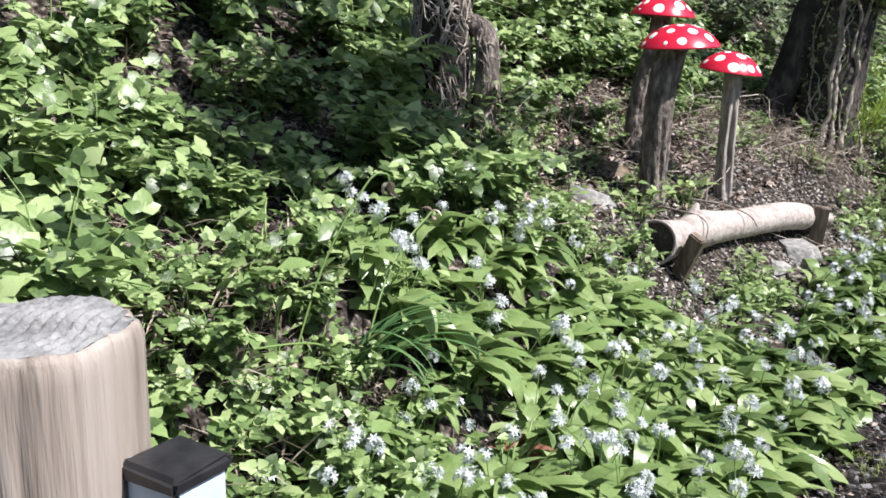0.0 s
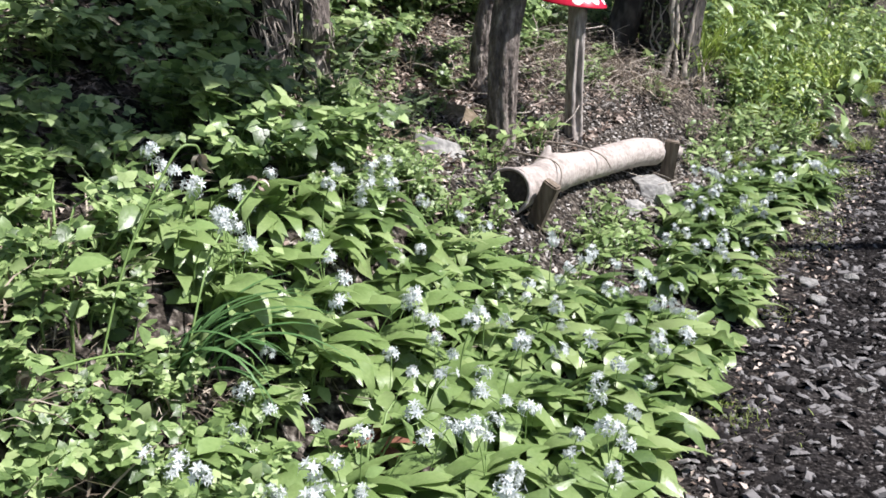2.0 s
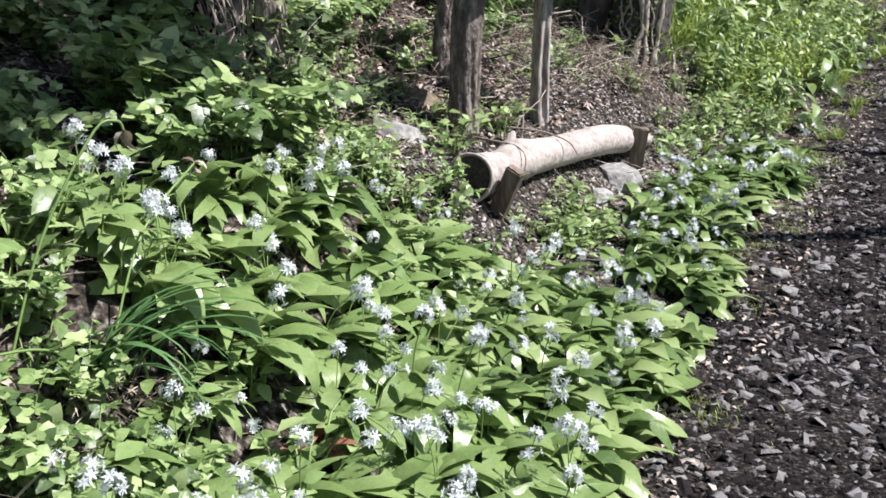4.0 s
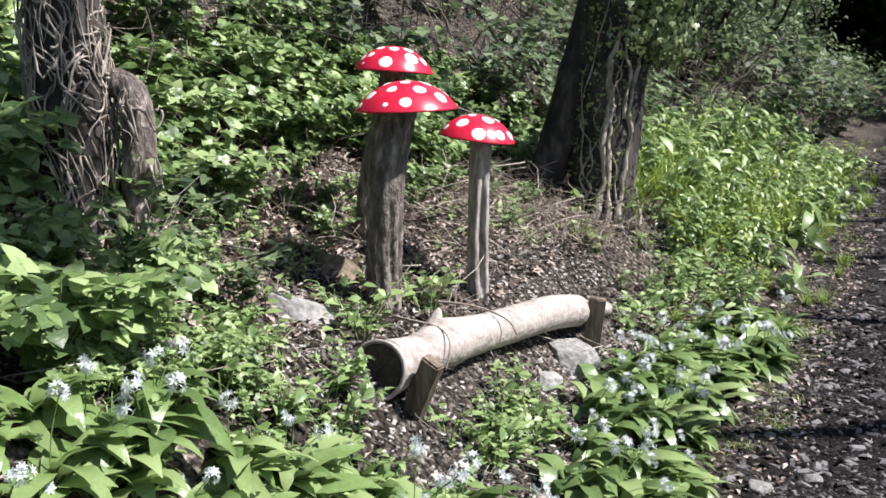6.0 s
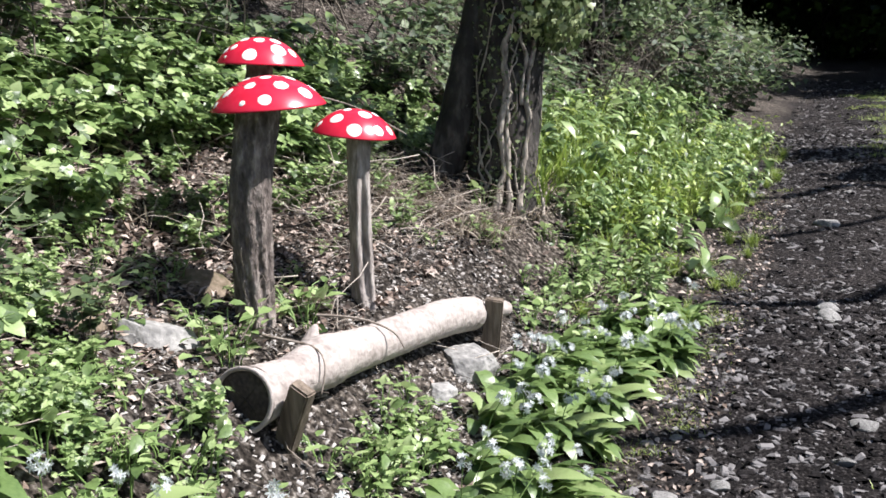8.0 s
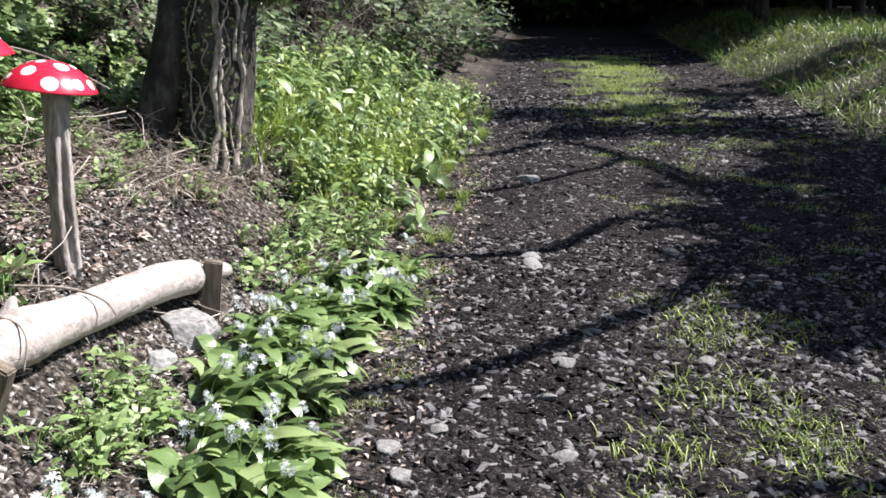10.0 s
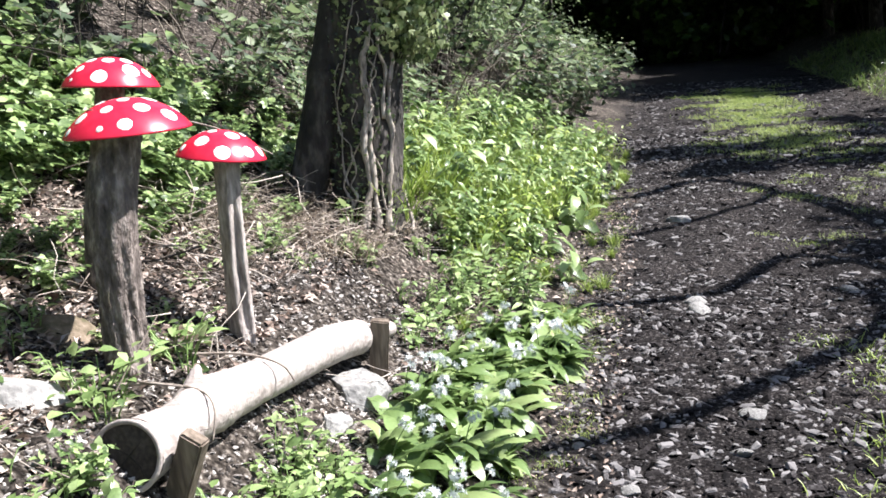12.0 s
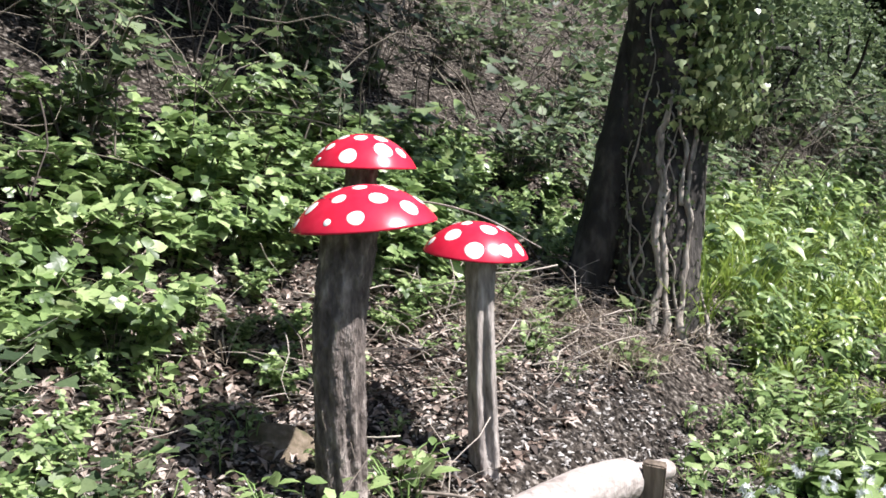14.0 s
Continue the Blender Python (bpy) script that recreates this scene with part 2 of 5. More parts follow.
def tube(points, radii, sides=10, wobble=0.0, seed=0, closed=True, lumps=3):
    """A tapered, uneven round bar along points."""
    p = np.asarray(points, dtype=float)
    n = len(p)
    radii = np.broadcast_to(np.asarray(radii, dtype=float), (n,))
    r = np.random.default_rng(seed)
    tang = np.gradient(p, axis=0)
    tang /= np.linalg.norm(tang, axis=1)[:, None] + 1e-9
    ref = np.array((0.0, 0, 1)) if abs(tang[0][2]) < 0.8 else np.array((0.0, 1, 0))
    a = np.cross(tang, ref)
    a /= np.linalg.norm(a, axis=1)[:, None] + 1e-9
    c = np.cross(tang, a)
    th = np.linspace(0, 2 * np.pi, sides, endpoint=False)
    shape = np.ones((n, sides))
    if wobble:
        for k in range(1, lumps + 1):
            ph = r.uniform(0, 6.28) + np.linspace(0, r.uniform(-2, 2), n)
            shape += wobble / k * np.cos(k * th[None] + ph[:, None]) * r.uniform(0.5, 1)
        shape += r.normal(0, wobble * 0.25, (n, sides))
    ring = p[:, None] + (radii[:, None] * shape)[..., None] * (np.cos(th)[None, :, None] * a[:, None] + np.sin(th)[None, :, None] * c[:, None])
    v = ring.reshape(-1, 3)
    i = np.arange(n - 1)[:, None] * sides
    j = np.arange(sides)[None]
    k = (j + 1) % sides
    q = np.stack([i + j, i + k, i + sides + k, i + sides + j], -1).reshape(-1, 4)
    faces = [q]
    if closed:
        v = np.concatenate([v, p[:1], p[-1:]])
        m = n * sides
        t0 = np.stack([np.full(sides, m), k[0], j[0]], -1)
        t1 = np.stack([np.full(sides, m + 1), (n - 1) * sides + j[0], (n - 1) * sides + k[0]], -1)
        faces.append(np.concatenate([t0, t1]))
    return v, faces


def smooth_line(points, n):
    """n points on a soft curve through the given ones."""
    p = np.asarray(points, dtype=float)
    t = np.linspace(0, len(p) - 1, n)
    out = []
    for x in t:
        i = min(int(x), len(p) - 2)
        f = x - i
        p0, p1, p2, p3 = p[max(i - 1, 0)], p[i], p[i + 1], p[min(i + 2, len(p) - 1)]
        out.append(0.5 * (2 * p1 + (p2 - p0) * f + (2 * p0 - 5 * p1 + 4 * p2 - p3) * f * f + (3 * p1 - p0 - 3 * p2 + p3) * f ** 3))
    return np.array(out)


def blade(length, width, n=4, fold=0.25, droop=0.0, tip=0.5):
    """A leaf along +y with a folded midrib, drooping towards its tip; +z is its face."""
    t = np.linspace(0, 1, n + 1)
    w = width / 2 * np.sin(np.pi * np.clip(t, 0, 1) ** tip).clip(0, 1) ** 0.8
    w[0], w[-1] = width * 0.04, 0.0005
    ang = -droop * t
    seg = length / n
    y = np.concatenate([[0], np.cumsum(np.cos(ang[:-1]) * seg)])
    z = np.concatenate([[0], np.cumsum(np.sin(ang[:-1]) * seg)])
    v = np.stack([np.stack([-w, y, z + fold * w], -1), np.stack([0 * w, y, z], -1), np.stack([w, y, z + fold * w], -1)], 1).reshape(-1, 3)
    f = []
    for i in range(n):
        o = i * 3
        f += [(o, o + 1, o + 4, o + 3), (o + 1, o + 2, o + 5, o + 4)]
    return v, np.array(f)


def rot(rx=0, ry=0, rz=0):
    """Stacks of turning matrices, Z after X after Y."""
    rx, ry, rz = np.broadcast_arrays(*(np.asarray(x, dtype=float) for x in (rx, ry, rz)))
    o, l = np.zeros_like(rx), np.ones_like(rx)
    cx, sx, cy, sy, cz, sz = np.cos(rx), np.sin(rx), np.cos(ry), np.sin(ry), np.cos(rz), np.sin(rz)
    X = np.stack([l, o, o, o, cx, -sx, o, sx, cx], -1).reshape(*rx.shape, 3, 3)
    Y = np.stack([cy, o, sy, o, l, o, -sy, o, cy], -1).reshape(*rx.shape, 3, 3)
    Z = np.stack([cz, -sz, o, sz, cz, o, o, o, l], -1).reshape(*rx.shape, 3, 3)
    return Z @ X @ Y


def strew(template, places, turns, sizes):
    """Many copies of one piece in one mesh's arrays."""
    v, f = template
    fs = f if isinstance(f, list) else [f]
    places = np.asarray(places, dtype=float)
    sizes = np.broadcast_to(np.asarray(sizes, dtype=float), (len(places),))
    out = np.einsum('nij,vj->nvi', turns, v) * sizes[:, None, None] + places[:, None]
    off = (np.arange(len(places)) * len(v))[:, None, None]
    return out.reshape(-1, 3), [(np.asarray(x)[None] + off).reshape(-1, np.asarray(x).shape[1]) for x in fs]


# ---- the lie of the land: u is the way left of the path's edge, s the way along it ----
def us_of(x, y):
    a, b = np.asarray(x) - 2.45, np.asarray(y) - 4.8
    return -0.815 * a + 0.58 * b, 0.58 * a + 0.815 * b


def xy_of(u, s):
    return 2.45 - 0.815 * np.asarray(u) + 0.58 * np.asarray(s), 4.8 + 0.58 * np.asarray(u) + 0.815 * np.asarray(s)


def soft(x, k):
    return np.logaddexp(0, np.asarray(x) / k) * k


def step(x):
    x = np.clip(x, 0, 1)
    return x * x * (3 - 2 * x)


def ripple(x, y):
    return (np.sin(3.1 * x + 1.3 * y) + np.sin(2.3 * y - 1.7 * x + 1) + np.sin(5.3 * x - 4.1 * y + 2) * 0.6 + np.sin(7.9 * y + 6.1 * x) * 0.4) / 3


def height(x, y):
    u, s = us_of(x, y)
    z = -0.2 + 0.057 * soft(np.minimum(s, 60) + 0.4, 0.4)
    f = 1 + 0.3 * np.clip((-s - 0.5) / 1.5, 0, 1)
    z = z + f * (0.2 * soft(u - 0.12, 0.1) + 0.33 * step((u - 0.75) / 0.6) + 0.2 * soft(u - 1.6, 0.15)) + 0.4 * soft(np.minimum(u, 25) - 2.3, 0.2)
    z = z + 0.45 * soft(-u - 4.3, 0.15) - 0.45 * soft(-u - 5.9, 0.2)
    return z + ripple(x, y) * (0.012 + 0.03 * step(u / 2))


def make_ground():
    def axis(lo, hi, fine, far):
        a = list(np.arange(lo, hi, fine))
        d = fine
        up, down = [hi], [lo]
        while up[-1] < far:
            d *= 1.25
            up.append(up[-1] + d)
            down.append(down[-1] - d)
        return np.array(down[:0:-1] + a + up)
    U, S = axis(-5.5, 4.0, 0.06, 400), axis(-4.5, 9.0, 0.06, 400)
    uu, ss = np.meshgrid(U, S)
    x, y = xy_of(uu, ss)
    z = height(x, y)
    near = (np.abs(uu) < 8) & (ss > -6) & (ss < 14)
    z = z + near * rng.normal(0, 0.006, z.shape)
    v = np.stack([x, y, z], -1).reshape(-1, 3)
    w = len(U)
    i = (np.arange(len(S) - 1)[:, None] * w + np.arange(w - 1)[None]).ravel()
    me = mesh_np("ground", v, np.stack([i, i + 1, i + w + 1, i + w], -1), M_GROUND)
    edge = uu + 0.16 * np.sin(ss * 2.3) + 0.1 * np.sin(ss * 5.1 + 1) + rng.normal(0, 0.08, uu.shape)
    track = np.clip((0.25 - edge) / 0.35, 0, 1) * np.clip((edge + 4.6) / 0.5, 0, 1)
    at = me.attributes.new("track", 'FLOAT', 'POINT')
    at.data.foreach_set("value", track.ravel().astype(np.float32))
    return tagged(new("ground", me), "dark soil with leaf litter and a worn gravel track", "ground", kind="structure")


ground = make_ground()


# ---- toadstools ----
def dome(radius, rise, thick=0.008):
    """A shallow bowl turned over, with an outer and an inner skin; its rim lies at z 0."""
    ball = (radius ** 2 + rise ** 2) / (2 * rise)
    half = math.asin(min(1, radius / ball))
    rings, sides = 14, 48
    prof = [(ball * math.sin(half * k / rings), ball * math.cos(half * k / rings) - (ball - rise)) for k in range(1, rings + 1)]
    prof += [(radius + 0.003, -0.006), (radius - 0.004, -0.008)]
    inner = [(r * 0.96, z - thick) for r, z in reversed(prof[:rings - 1])]
    prof += inner
    th = np.linspace(0, 2 * np.pi, sides, endpoint=False)
    v = [(0, 0, rise)] + [(r * math.cos(a), r * math.sin(a), z) for r, z in prof for a in th] + [(0, 0, rise - thick)]
    f4, f3, mat3, mat4 = [], [], [], []
    for j in range(sides):
        k = (j + 1) % sides
        f3.append((0, 1 + j, 1 + k))
        for i in range(len(prof) - 1):
            o = 1 + i * sides
            f4.append((o + j, o + sides + j, o + sides + k, o + k))
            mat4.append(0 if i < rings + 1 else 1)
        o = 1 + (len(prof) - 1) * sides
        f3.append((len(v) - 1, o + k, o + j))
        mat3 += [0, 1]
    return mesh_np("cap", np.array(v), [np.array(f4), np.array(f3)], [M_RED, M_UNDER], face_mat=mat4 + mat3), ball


def spot_mesh(ball, rise, dx, h, r, back=False):
    """A round painted spot lying on the dome, dx beside its middle and h above the rim."""
    cosf = (h + ball - rise) / ball
    sinf = math.sqrt(max(1e-6, 1 - cosf ** 2))
    sx = max(-0.999, min(0.999, dx / (ball * sinf)))
    d = Vector((sx * sinf, (1 if back else -1) * math.sqrt(1 - sx * sx) * sinf, cosf))
    q = d.to_track_quat('Z', 'Y').to_matrix()
    ang = r / ball
    v = [d * (ball + 0.0022)]
    rings, sides = 3, 20
    for k in range(1, rings + 1):
        for j in range(sides):
            a = 2 * math.pi * j / sides
            e = ang * k / rings * (1 + 0.03 * math.sin(3 * a + dx * 50))
            v.append(q @ Vector((math.sin(e) * math.cos(a), math.sin(e) * math.sin(a), math.cos(e))) * (ball + (0.0022 if k < rings else 0.0006)))
    v = np.array([tuple(p) for p in v]) - np.array((0, 0, ball - rise))
    tri = [(0, 1 + j, 1 + (j + 1) % sides) for j in range(sides)]
    quad = [(1 + (k - 1) * sides + j, 1 + k * sides + j, 1 + k * sides + (j + 1) % sides, 1 + (k - 1) * sides + (j + 1) % sides) for k in range(1, rings) for j in range(sides)]
    return mesh_np("spot", v, [np.array(tri), np.array(quad)], M_SPOT)


def bark_post(line, radii, seed, grooves=(), mat=None, sides=64, rings=110, cracks=0.13):
    """An upright round of timber with long furrows in its bark."""
    mat = mat or M_BARK
    r = np.random.default_rng(seed)
    p = smooth_line(line, rings)
    rad = np.interp(np.linspace(0, 1, rings), np.linspace(0, 1, len(radii)), radii)
    v, f = tube(p, rad, sides, wobble=0.03, seed=seed)
    mid = np.repeat(p, sides, axis=0)
    body = v[:rings * sides]
    th = np.tile(np.linspace(0, 2 * np.pi, sides, endpoint=False), rings)
    zz = np.repeat(np.linspace(0, 1, rings), sides)
    d = np.zeros(len(th))
    for k in range(14):
        c, w, z0, dz = r.uniform(0, 6.28), r.uniform(0.08, 0.16), r.uniform(0, 1), r.uniform(0.12, 0.4)
        drift = c + 0.5 * np.sin(zz * r.uniform(4, 9) + r.uniform(0, 6)) * 0.3
        dist = np.abs((th - drift + np.pi) % (2 * np.pi) - np.pi)
        d -= cracks * np.exp(-(dist / w) ** 2) * np.exp(-((zz - z0) / dz) ** 4)
    for c, w, depth, z0, dz in grooves:
        dist = np.abs((th - c - 0.12 * np.sin(zz * 9) + np.pi) % (2 * np.pi) - np.pi)
        d += depth * np.exp(-(dist / w) ** 2) * np.exp(-((zz - z0) / dz) ** 6)
    plates = np.sin(th * 7 + 3 * np.sin(zz * 21 + seed)) * np.sin(zz * 52 + 2.5 * np.sin(th * 3 + seed))
    d += cracks * 0.16 * np.tanh(4 * plates) + r.normal(0, 0.024, len(th))
    v[:rings * sides] = mid + (body - mid) * (1 + d)[:, None]
    return mesh_np("post", v, f, mat)


def toadstool(place, line, radii, cap_at, radius, rise, tilt, spots, label, seed, grooves=(), mat=None, cracks=0.085):
    ob = thing("toadstool_ornament", place, label, "garden ornament", "painted toadstools")
    part("post", bark_post(line, radii, seed, grooves, mat, cracks=cracks), ob, "rough brown bark-covered timber post")
    cap, ball = dome(radius, rise)
    c = part("cap", cap, ob, "glossy red painted metal dome", cap_at)
    c.rotation_euler = tilt
    for k, (dx, h, r) in enumerate(spots):
        part("spot", spot_mesh(ball, rise, dx, h, r), c, "white painted spot" if k == 0 else "")
    for dx, h, r in spots[::2]:
        part("spot", spot_mesh(ball, rise, -dx * 0.9, h, r, True), c)
    return ob


toadstool((1.275, 5.62, 0.40), [(0, 0, -0.12), (0, 0, 0.05), (0.005, 0, 0.3), (0.012, 0.0, 0.55), (0.05, 0.02, 0.80), (0.06, 0.02, 0.93)], (0.082, 0.078, 0.077, 0.08, 0.085, 0.088),
          (0.095, 0.04, 0.855), 0.218, 0.115, (radians(2), radians(-3), 0),
          [(-0.148, 0.062, 0.026), (-0.064, 0.085, 0.022), (-0.100, 0.026, 0.012), (-0.019, 0.034, 0.025), (0.048, 0.080, 0.028), (0.135, 0.045, 0.030), (0.168, 0.055, 0.022), (0.09, 0.098, 0.022), (-0.09, 0.104, 0.02), (-0.003, 0.110, 0.022), (-0.196, 0.02, 0.016)],
          "tall wooden post with a broad red white-spotted cap", 3,
          ((1.9, 0.14, -0.16, 0.35, 0.22), (2.6, 0.18, -0.14, 0.3, 0.25), (1.2, 0.12, -0.12, 0.5, 0.3), (2.2, 0.2, 0.08, 0.3, 0.3)))
toadstool((1.745, 5.97, 0.32), [(0, 0, -0.12), (0, 0, 0.05), (0.0, 0, 0.3), (0.0, 0.0, 0.6), (0.012, 0.02, 0.86)], (0.058, 0.054, 0.049, 0.047, 0.055),
          (-0.005, 0.06, 0.80), 0.180, 0.105, (radians(4), radians(6), 0),
          [(-0.022, 0.030, 0.032), (-0.090, 0.066, 0.030), (0.030, 0.090, 0.030), (0.083, 0.032, 0.026), (0.140, 0.030, 0.024), (-0.155, 0.032, 0.018), (0.08, 0.088, 0.018), (-0.04, 0.1, 0.02)],
          "slim grey-brown wooden post with a red white-spotted cap", 5,
          ((1.75, 0.22, -0.30, 0.55, 0.28), (2.25, 0.2, 0.20, 0.5, 0.33), (1.25, 0.2, 0.16, 0.55, 0.36), (0.6, 0.3, -0.15, 0.4, 0.3)), M_PALEBARK, 0.02)
toadstool((1.25, 6.24, 0.58), [(-0.02, 0, -0.12), (-0.01, 0, 0.1), (0.02, 0, 0.4), (0.09, 0.0, 0.7), (0.11, 0.0, 0.88)], (0.066, 0.064, 0.062, 0.058, 0.056),
          (0.115, 0.0, 0.845), 0.190, 0.115, (radians(1), radians(3), 0),
          [(-0.052, 0.036, 0.032), (0.070, 0.060, 0.035), (0.132, 0.050, 0.024), (-0.010, 0.100, 0.024), (-0.070, 0.100, 0.022), (-0.115, 0.066, 0.019), (-0.150, 0.050, 0.02), (-0.152, 0.022, 0.008), (0.06, 0.098, 0.026)],
          "tallest dark wooden post with a red white-spotted cap", 8)


# ---- the log and what holds it ----
def log_bench():
    ob = thing("fallen_log", (1.2, 5.0, 0.2), "pale peeled log lying across the bank, held by stakes", "log")
    line = smooth_line([(0.014, 0.03, 0.104), (0.165, 0.17, 0.114), (0.30, 0.36, 0.112), (0.43, 0.51, 0.098), (0.575, 0.66, 0.088), (0.89, 0.96, 0.082), (1.10, 1.17, 0.042)], 64)
    rad = np.interp(np.linspace(0, 1, 64), [0, 0.05, 0.16, 0.24, 0.34, 0.42, 0.62, 0.85, 0.97, 1], [0.108, 0.104, 0.084, 0.088, 0.104, 0.092, 0.083, 0.084, 0.08, 0.07])
    v, f = tube(line, rad, 36, wobble=0.04, seed=4, closed=False)
    d = line[0] - line[1]
    d = d / np.linalg.norm(d)
    face = np.array((-0.52, -0.80, 0.10))

    def slanted(pts, weight=1.0):
        """Slides points along the log so that its end lies square to face."""
        o = np.asarray(pts) - line[0]
        o = o - (o @ d)[..., None] * d
        return np.asarray(pts) - (o @ face / (d @ face) * weight)[..., None] * d
    for k in range(9):
        v[k * 36:(k + 1) * 36] = slanted(v[k * 36:(k + 1) * 36], 1 - k / 9)
    part("trunk", mesh_np("trunk", v, f, M_LOG), ob)
    v, f = tube([line[0] - d * 0.03, line[0] - d * 0.012, line[0] - d * 0.009], [rad[0] * 0.97, rad[0] * 0.97, rad[0] * 0.9], 36, 0.02, 3)
    end = part("cut_end", mesh_np("cut_end", slanted(v), f, M_LOGEND), ob, "dark cracked sawn end")
    side = np.cross(d, (0, 0, 1))
    side /= np.linalg.norm(side)
    for a in (0.5, 2.3, 3.9, 5.4):
        out = math.cos(a) * side + math.sin(a) * np.array((0, 0, 1))
        v, f = tube([line[0] - d * 0.008, line[0] - d * 0.008 + out * 0.05, line[0] - d * 0.008 + (out + 0.2 * side) * 0.088], [0.0025, 0.0018, 0.001], 5, 0.2, 3)
        part("crack", mesh_np("crack", slanted(v), f, M_SOIL), end)
    a = np.linspace(0.2, 5.6, 40)
    ring = line[0] + d * 0.004 + (np.cos(a)[:, None] * side + np.sin(a)[:, None] * np.array((0, 0, 1))) * rad[0] * 1.0
    v, f = tube(slanted(ring), 0.008, 8, 0.25, 8)
    part("bark_rim", mesh_np("bark_rim", v, f, M_LOG), ob, "torn pale rim round the sawn end")
    tip = smooth_line([line[-1] - (0.03, 0.03, 0.0), line[-1] + (0.09, 0.08, -0.012), line[-1] + (0.21, 0.2, -0.04)], 12)
    v, f = tube(tip, np.linspace(0.052, 0.04, 12), 20, 0.06, 9)
    part("far_tip", mesh_np("far_tip", v, f, M_LOG), ob, "thinner pale end behind the stake")
    c = line[22] + np.array((-0.02, 0.02, 0.03))
    v, f = tube(smooth_line([c - (0.02, 0.02, 0.01), c + (-0.015, 0.015, 0.05), c + (0.0, 0.03, 0.10)], 9), [0.088, 0.08, 0.064, 0.046, 0.034, 0.026, 0.019, 0.013, 0.005], 14, 0.12, 2)
    part("branch_stub", mesh_np("branch_stub", v, f, M_LOG), ob)
    return ob


def box_piece(size, bevel, lean, name, mat, seed=0):
    bm = bmesh.new()
    bmesh.ops.create_cube(bm, size=1)
    bmesh.ops.scale(bm, vec=size, verts=bm.verts)
    bmesh.ops.bevel(bm, geom=list(bm.edges), offset=bevel, segments=2, affect='EDGES')
    r = random.Random(seed)
    for v in bm.verts:
        v.co += Vector((r.uniform(-1, 1), r.uniform(-1, 1), r.uniform(-1, 1))) * bevel * 0.3
    bmesh.ops.rotate(bm, verts=bm.verts, cent=(0, 0, 0), matrix=Euler(lean).to_matrix())
    me = bpy.data.meshes.new(name)
    bm.to_mesh(me)
    bm.free()
    me.materials.append(mat)
    return me


def rock_mesh(size, seed, mat, fine=4):
    bm = bmesh.new()
    bmesh.ops.create_icosphere(bm, subdivisions=fine, radius=0.5)
    off = Vector((seed * 7.3, seed * 3.1, seed))
    r = random.Random(seed)
    cuts = [(Vector((r.uniform(-1, 1), r.uniform(-1, 1), r.uniform(-0.6, 1))).normalized(), r.uniform(0.27, 0.4)) for _ in range(9)]
    for v in bm.verts:
        for n, d in cuts:
            over = v.co.dot(n) - d
            if over > 0:
                v.co -= n * over * 0.92
        v.co *= 1 + 0.10 * noise.noise(v.co * 4 + off) + 0.05 * noise.noise(v.co * 11 + off)
        v.co = Vector((v.co.x * size[0], v.co.y * size[1], v.co.z * size[2])) * 1.25
    me = bpy.data.meshes.new("rock")
    bm.to_mesh(me)
    bm.free()
    me.materials.append(mat)
    me.polygons.foreach_set("use_smooth", [True] * len(me.polygons))
    return me


def rock(x, y, z, size, turn, seed, mat, label, category="rock"):
    ob = new("rock", rock_mesh(size, seed, mat))
    ob.matrix_world = pose(x, y, z, 0, 0, turn)
    return tagged(ob, label, category, "stones on the bank")


log_bench()


def stake(x, y, z, size, lean, label, seed):
    ob = new("stake", box_piece(size, 0.006, tuple(radians(a) for a in lean), "stake", M_STAKE, seed))
    ob.location = (x, y, z)
    return tagged(ob, label, "stake", "stakes holding the log")


stake(1.37, 5.0, 0.225, (0.082, 0.05, 0.30), (6, 26, -42), "dark weathered timber stake wedged against the log's near end", 1)
stake(2.372, 6.12, 0.165, (0.085, 0.055, 0.31), (3, 6, -24), "dark timber stake with a pale edge at the log's far end", 2)


def slab(x, y, z, size, turn, seed, label, tip=(4, -6)):
    """A broken stone with flat faces, sharp but uneven edges and a rough skin."""
    me = rock_mesh((1.15, 1.15, 1.15), seed, M_STONE, 5)
    r = random.Random(seed)
    cuts = [(Vector((r.uniform(-1, 1), r.uniform(-1, 1), r.uniform(-0.2, 0.5))).normalized(), r.uniform(0.36, 0.5)) for _ in range(7)] + [(Vector((0.1, -0.15, 1)).normalized(), 0.3)]
    for v in me.vertices:
        for n, d in cuts:
            over = v.co.dot(n) - d
            if over > 0:
                v.co -= n * over * 0.95
        q = v.co * (1 + 0.03 * noise.noise(v.co * 9 + Vector((seed, 0, 0))) + 0.02 * noise.noise(v.co * 24))
        v.co = Vector((q.x * size[0], q.y * size[1], q.z * size[2]))
    ob = new("rock", me)
    ob.matrix_world = pose(x, y, z, tip[0], tip[1], turn)
    return tagged(ob, label, "rock", "stones on the bank")


slab(2.22, 5.94, 0.06, (0.27, 0.2, 0.2), 30, 3, "flat grey broken stone propping up the pale log")
slab(2.02, 5.66, 0.05, (0.14, 0.09, 0.07), 50, 6, "small flat grey stone below the pale log")
slab(0.95, 5.36, 0.40, (0.28, 0.12, 0.30), 24, 5, "light grey angular stone half sunk in the bank", (-18, 12))
slab(0.80, 5.36, 0.43, (0.2, 0.12, 0.2), 12, 8, "light grey angular stone half sunk in the bank", (-12, -8))
rock(1.02, 5.86, 0.5, (0.26, 0.2, 0.16), -10, 7, M_BROWNROCK, "brown mossy rock beside the toadstool posts")
rock(1.52, 5.93, 0.40, (0.16, 0.12, 0.14), 50, 9, M_BROWNROCK, "small brown rock between the toadstool posts")
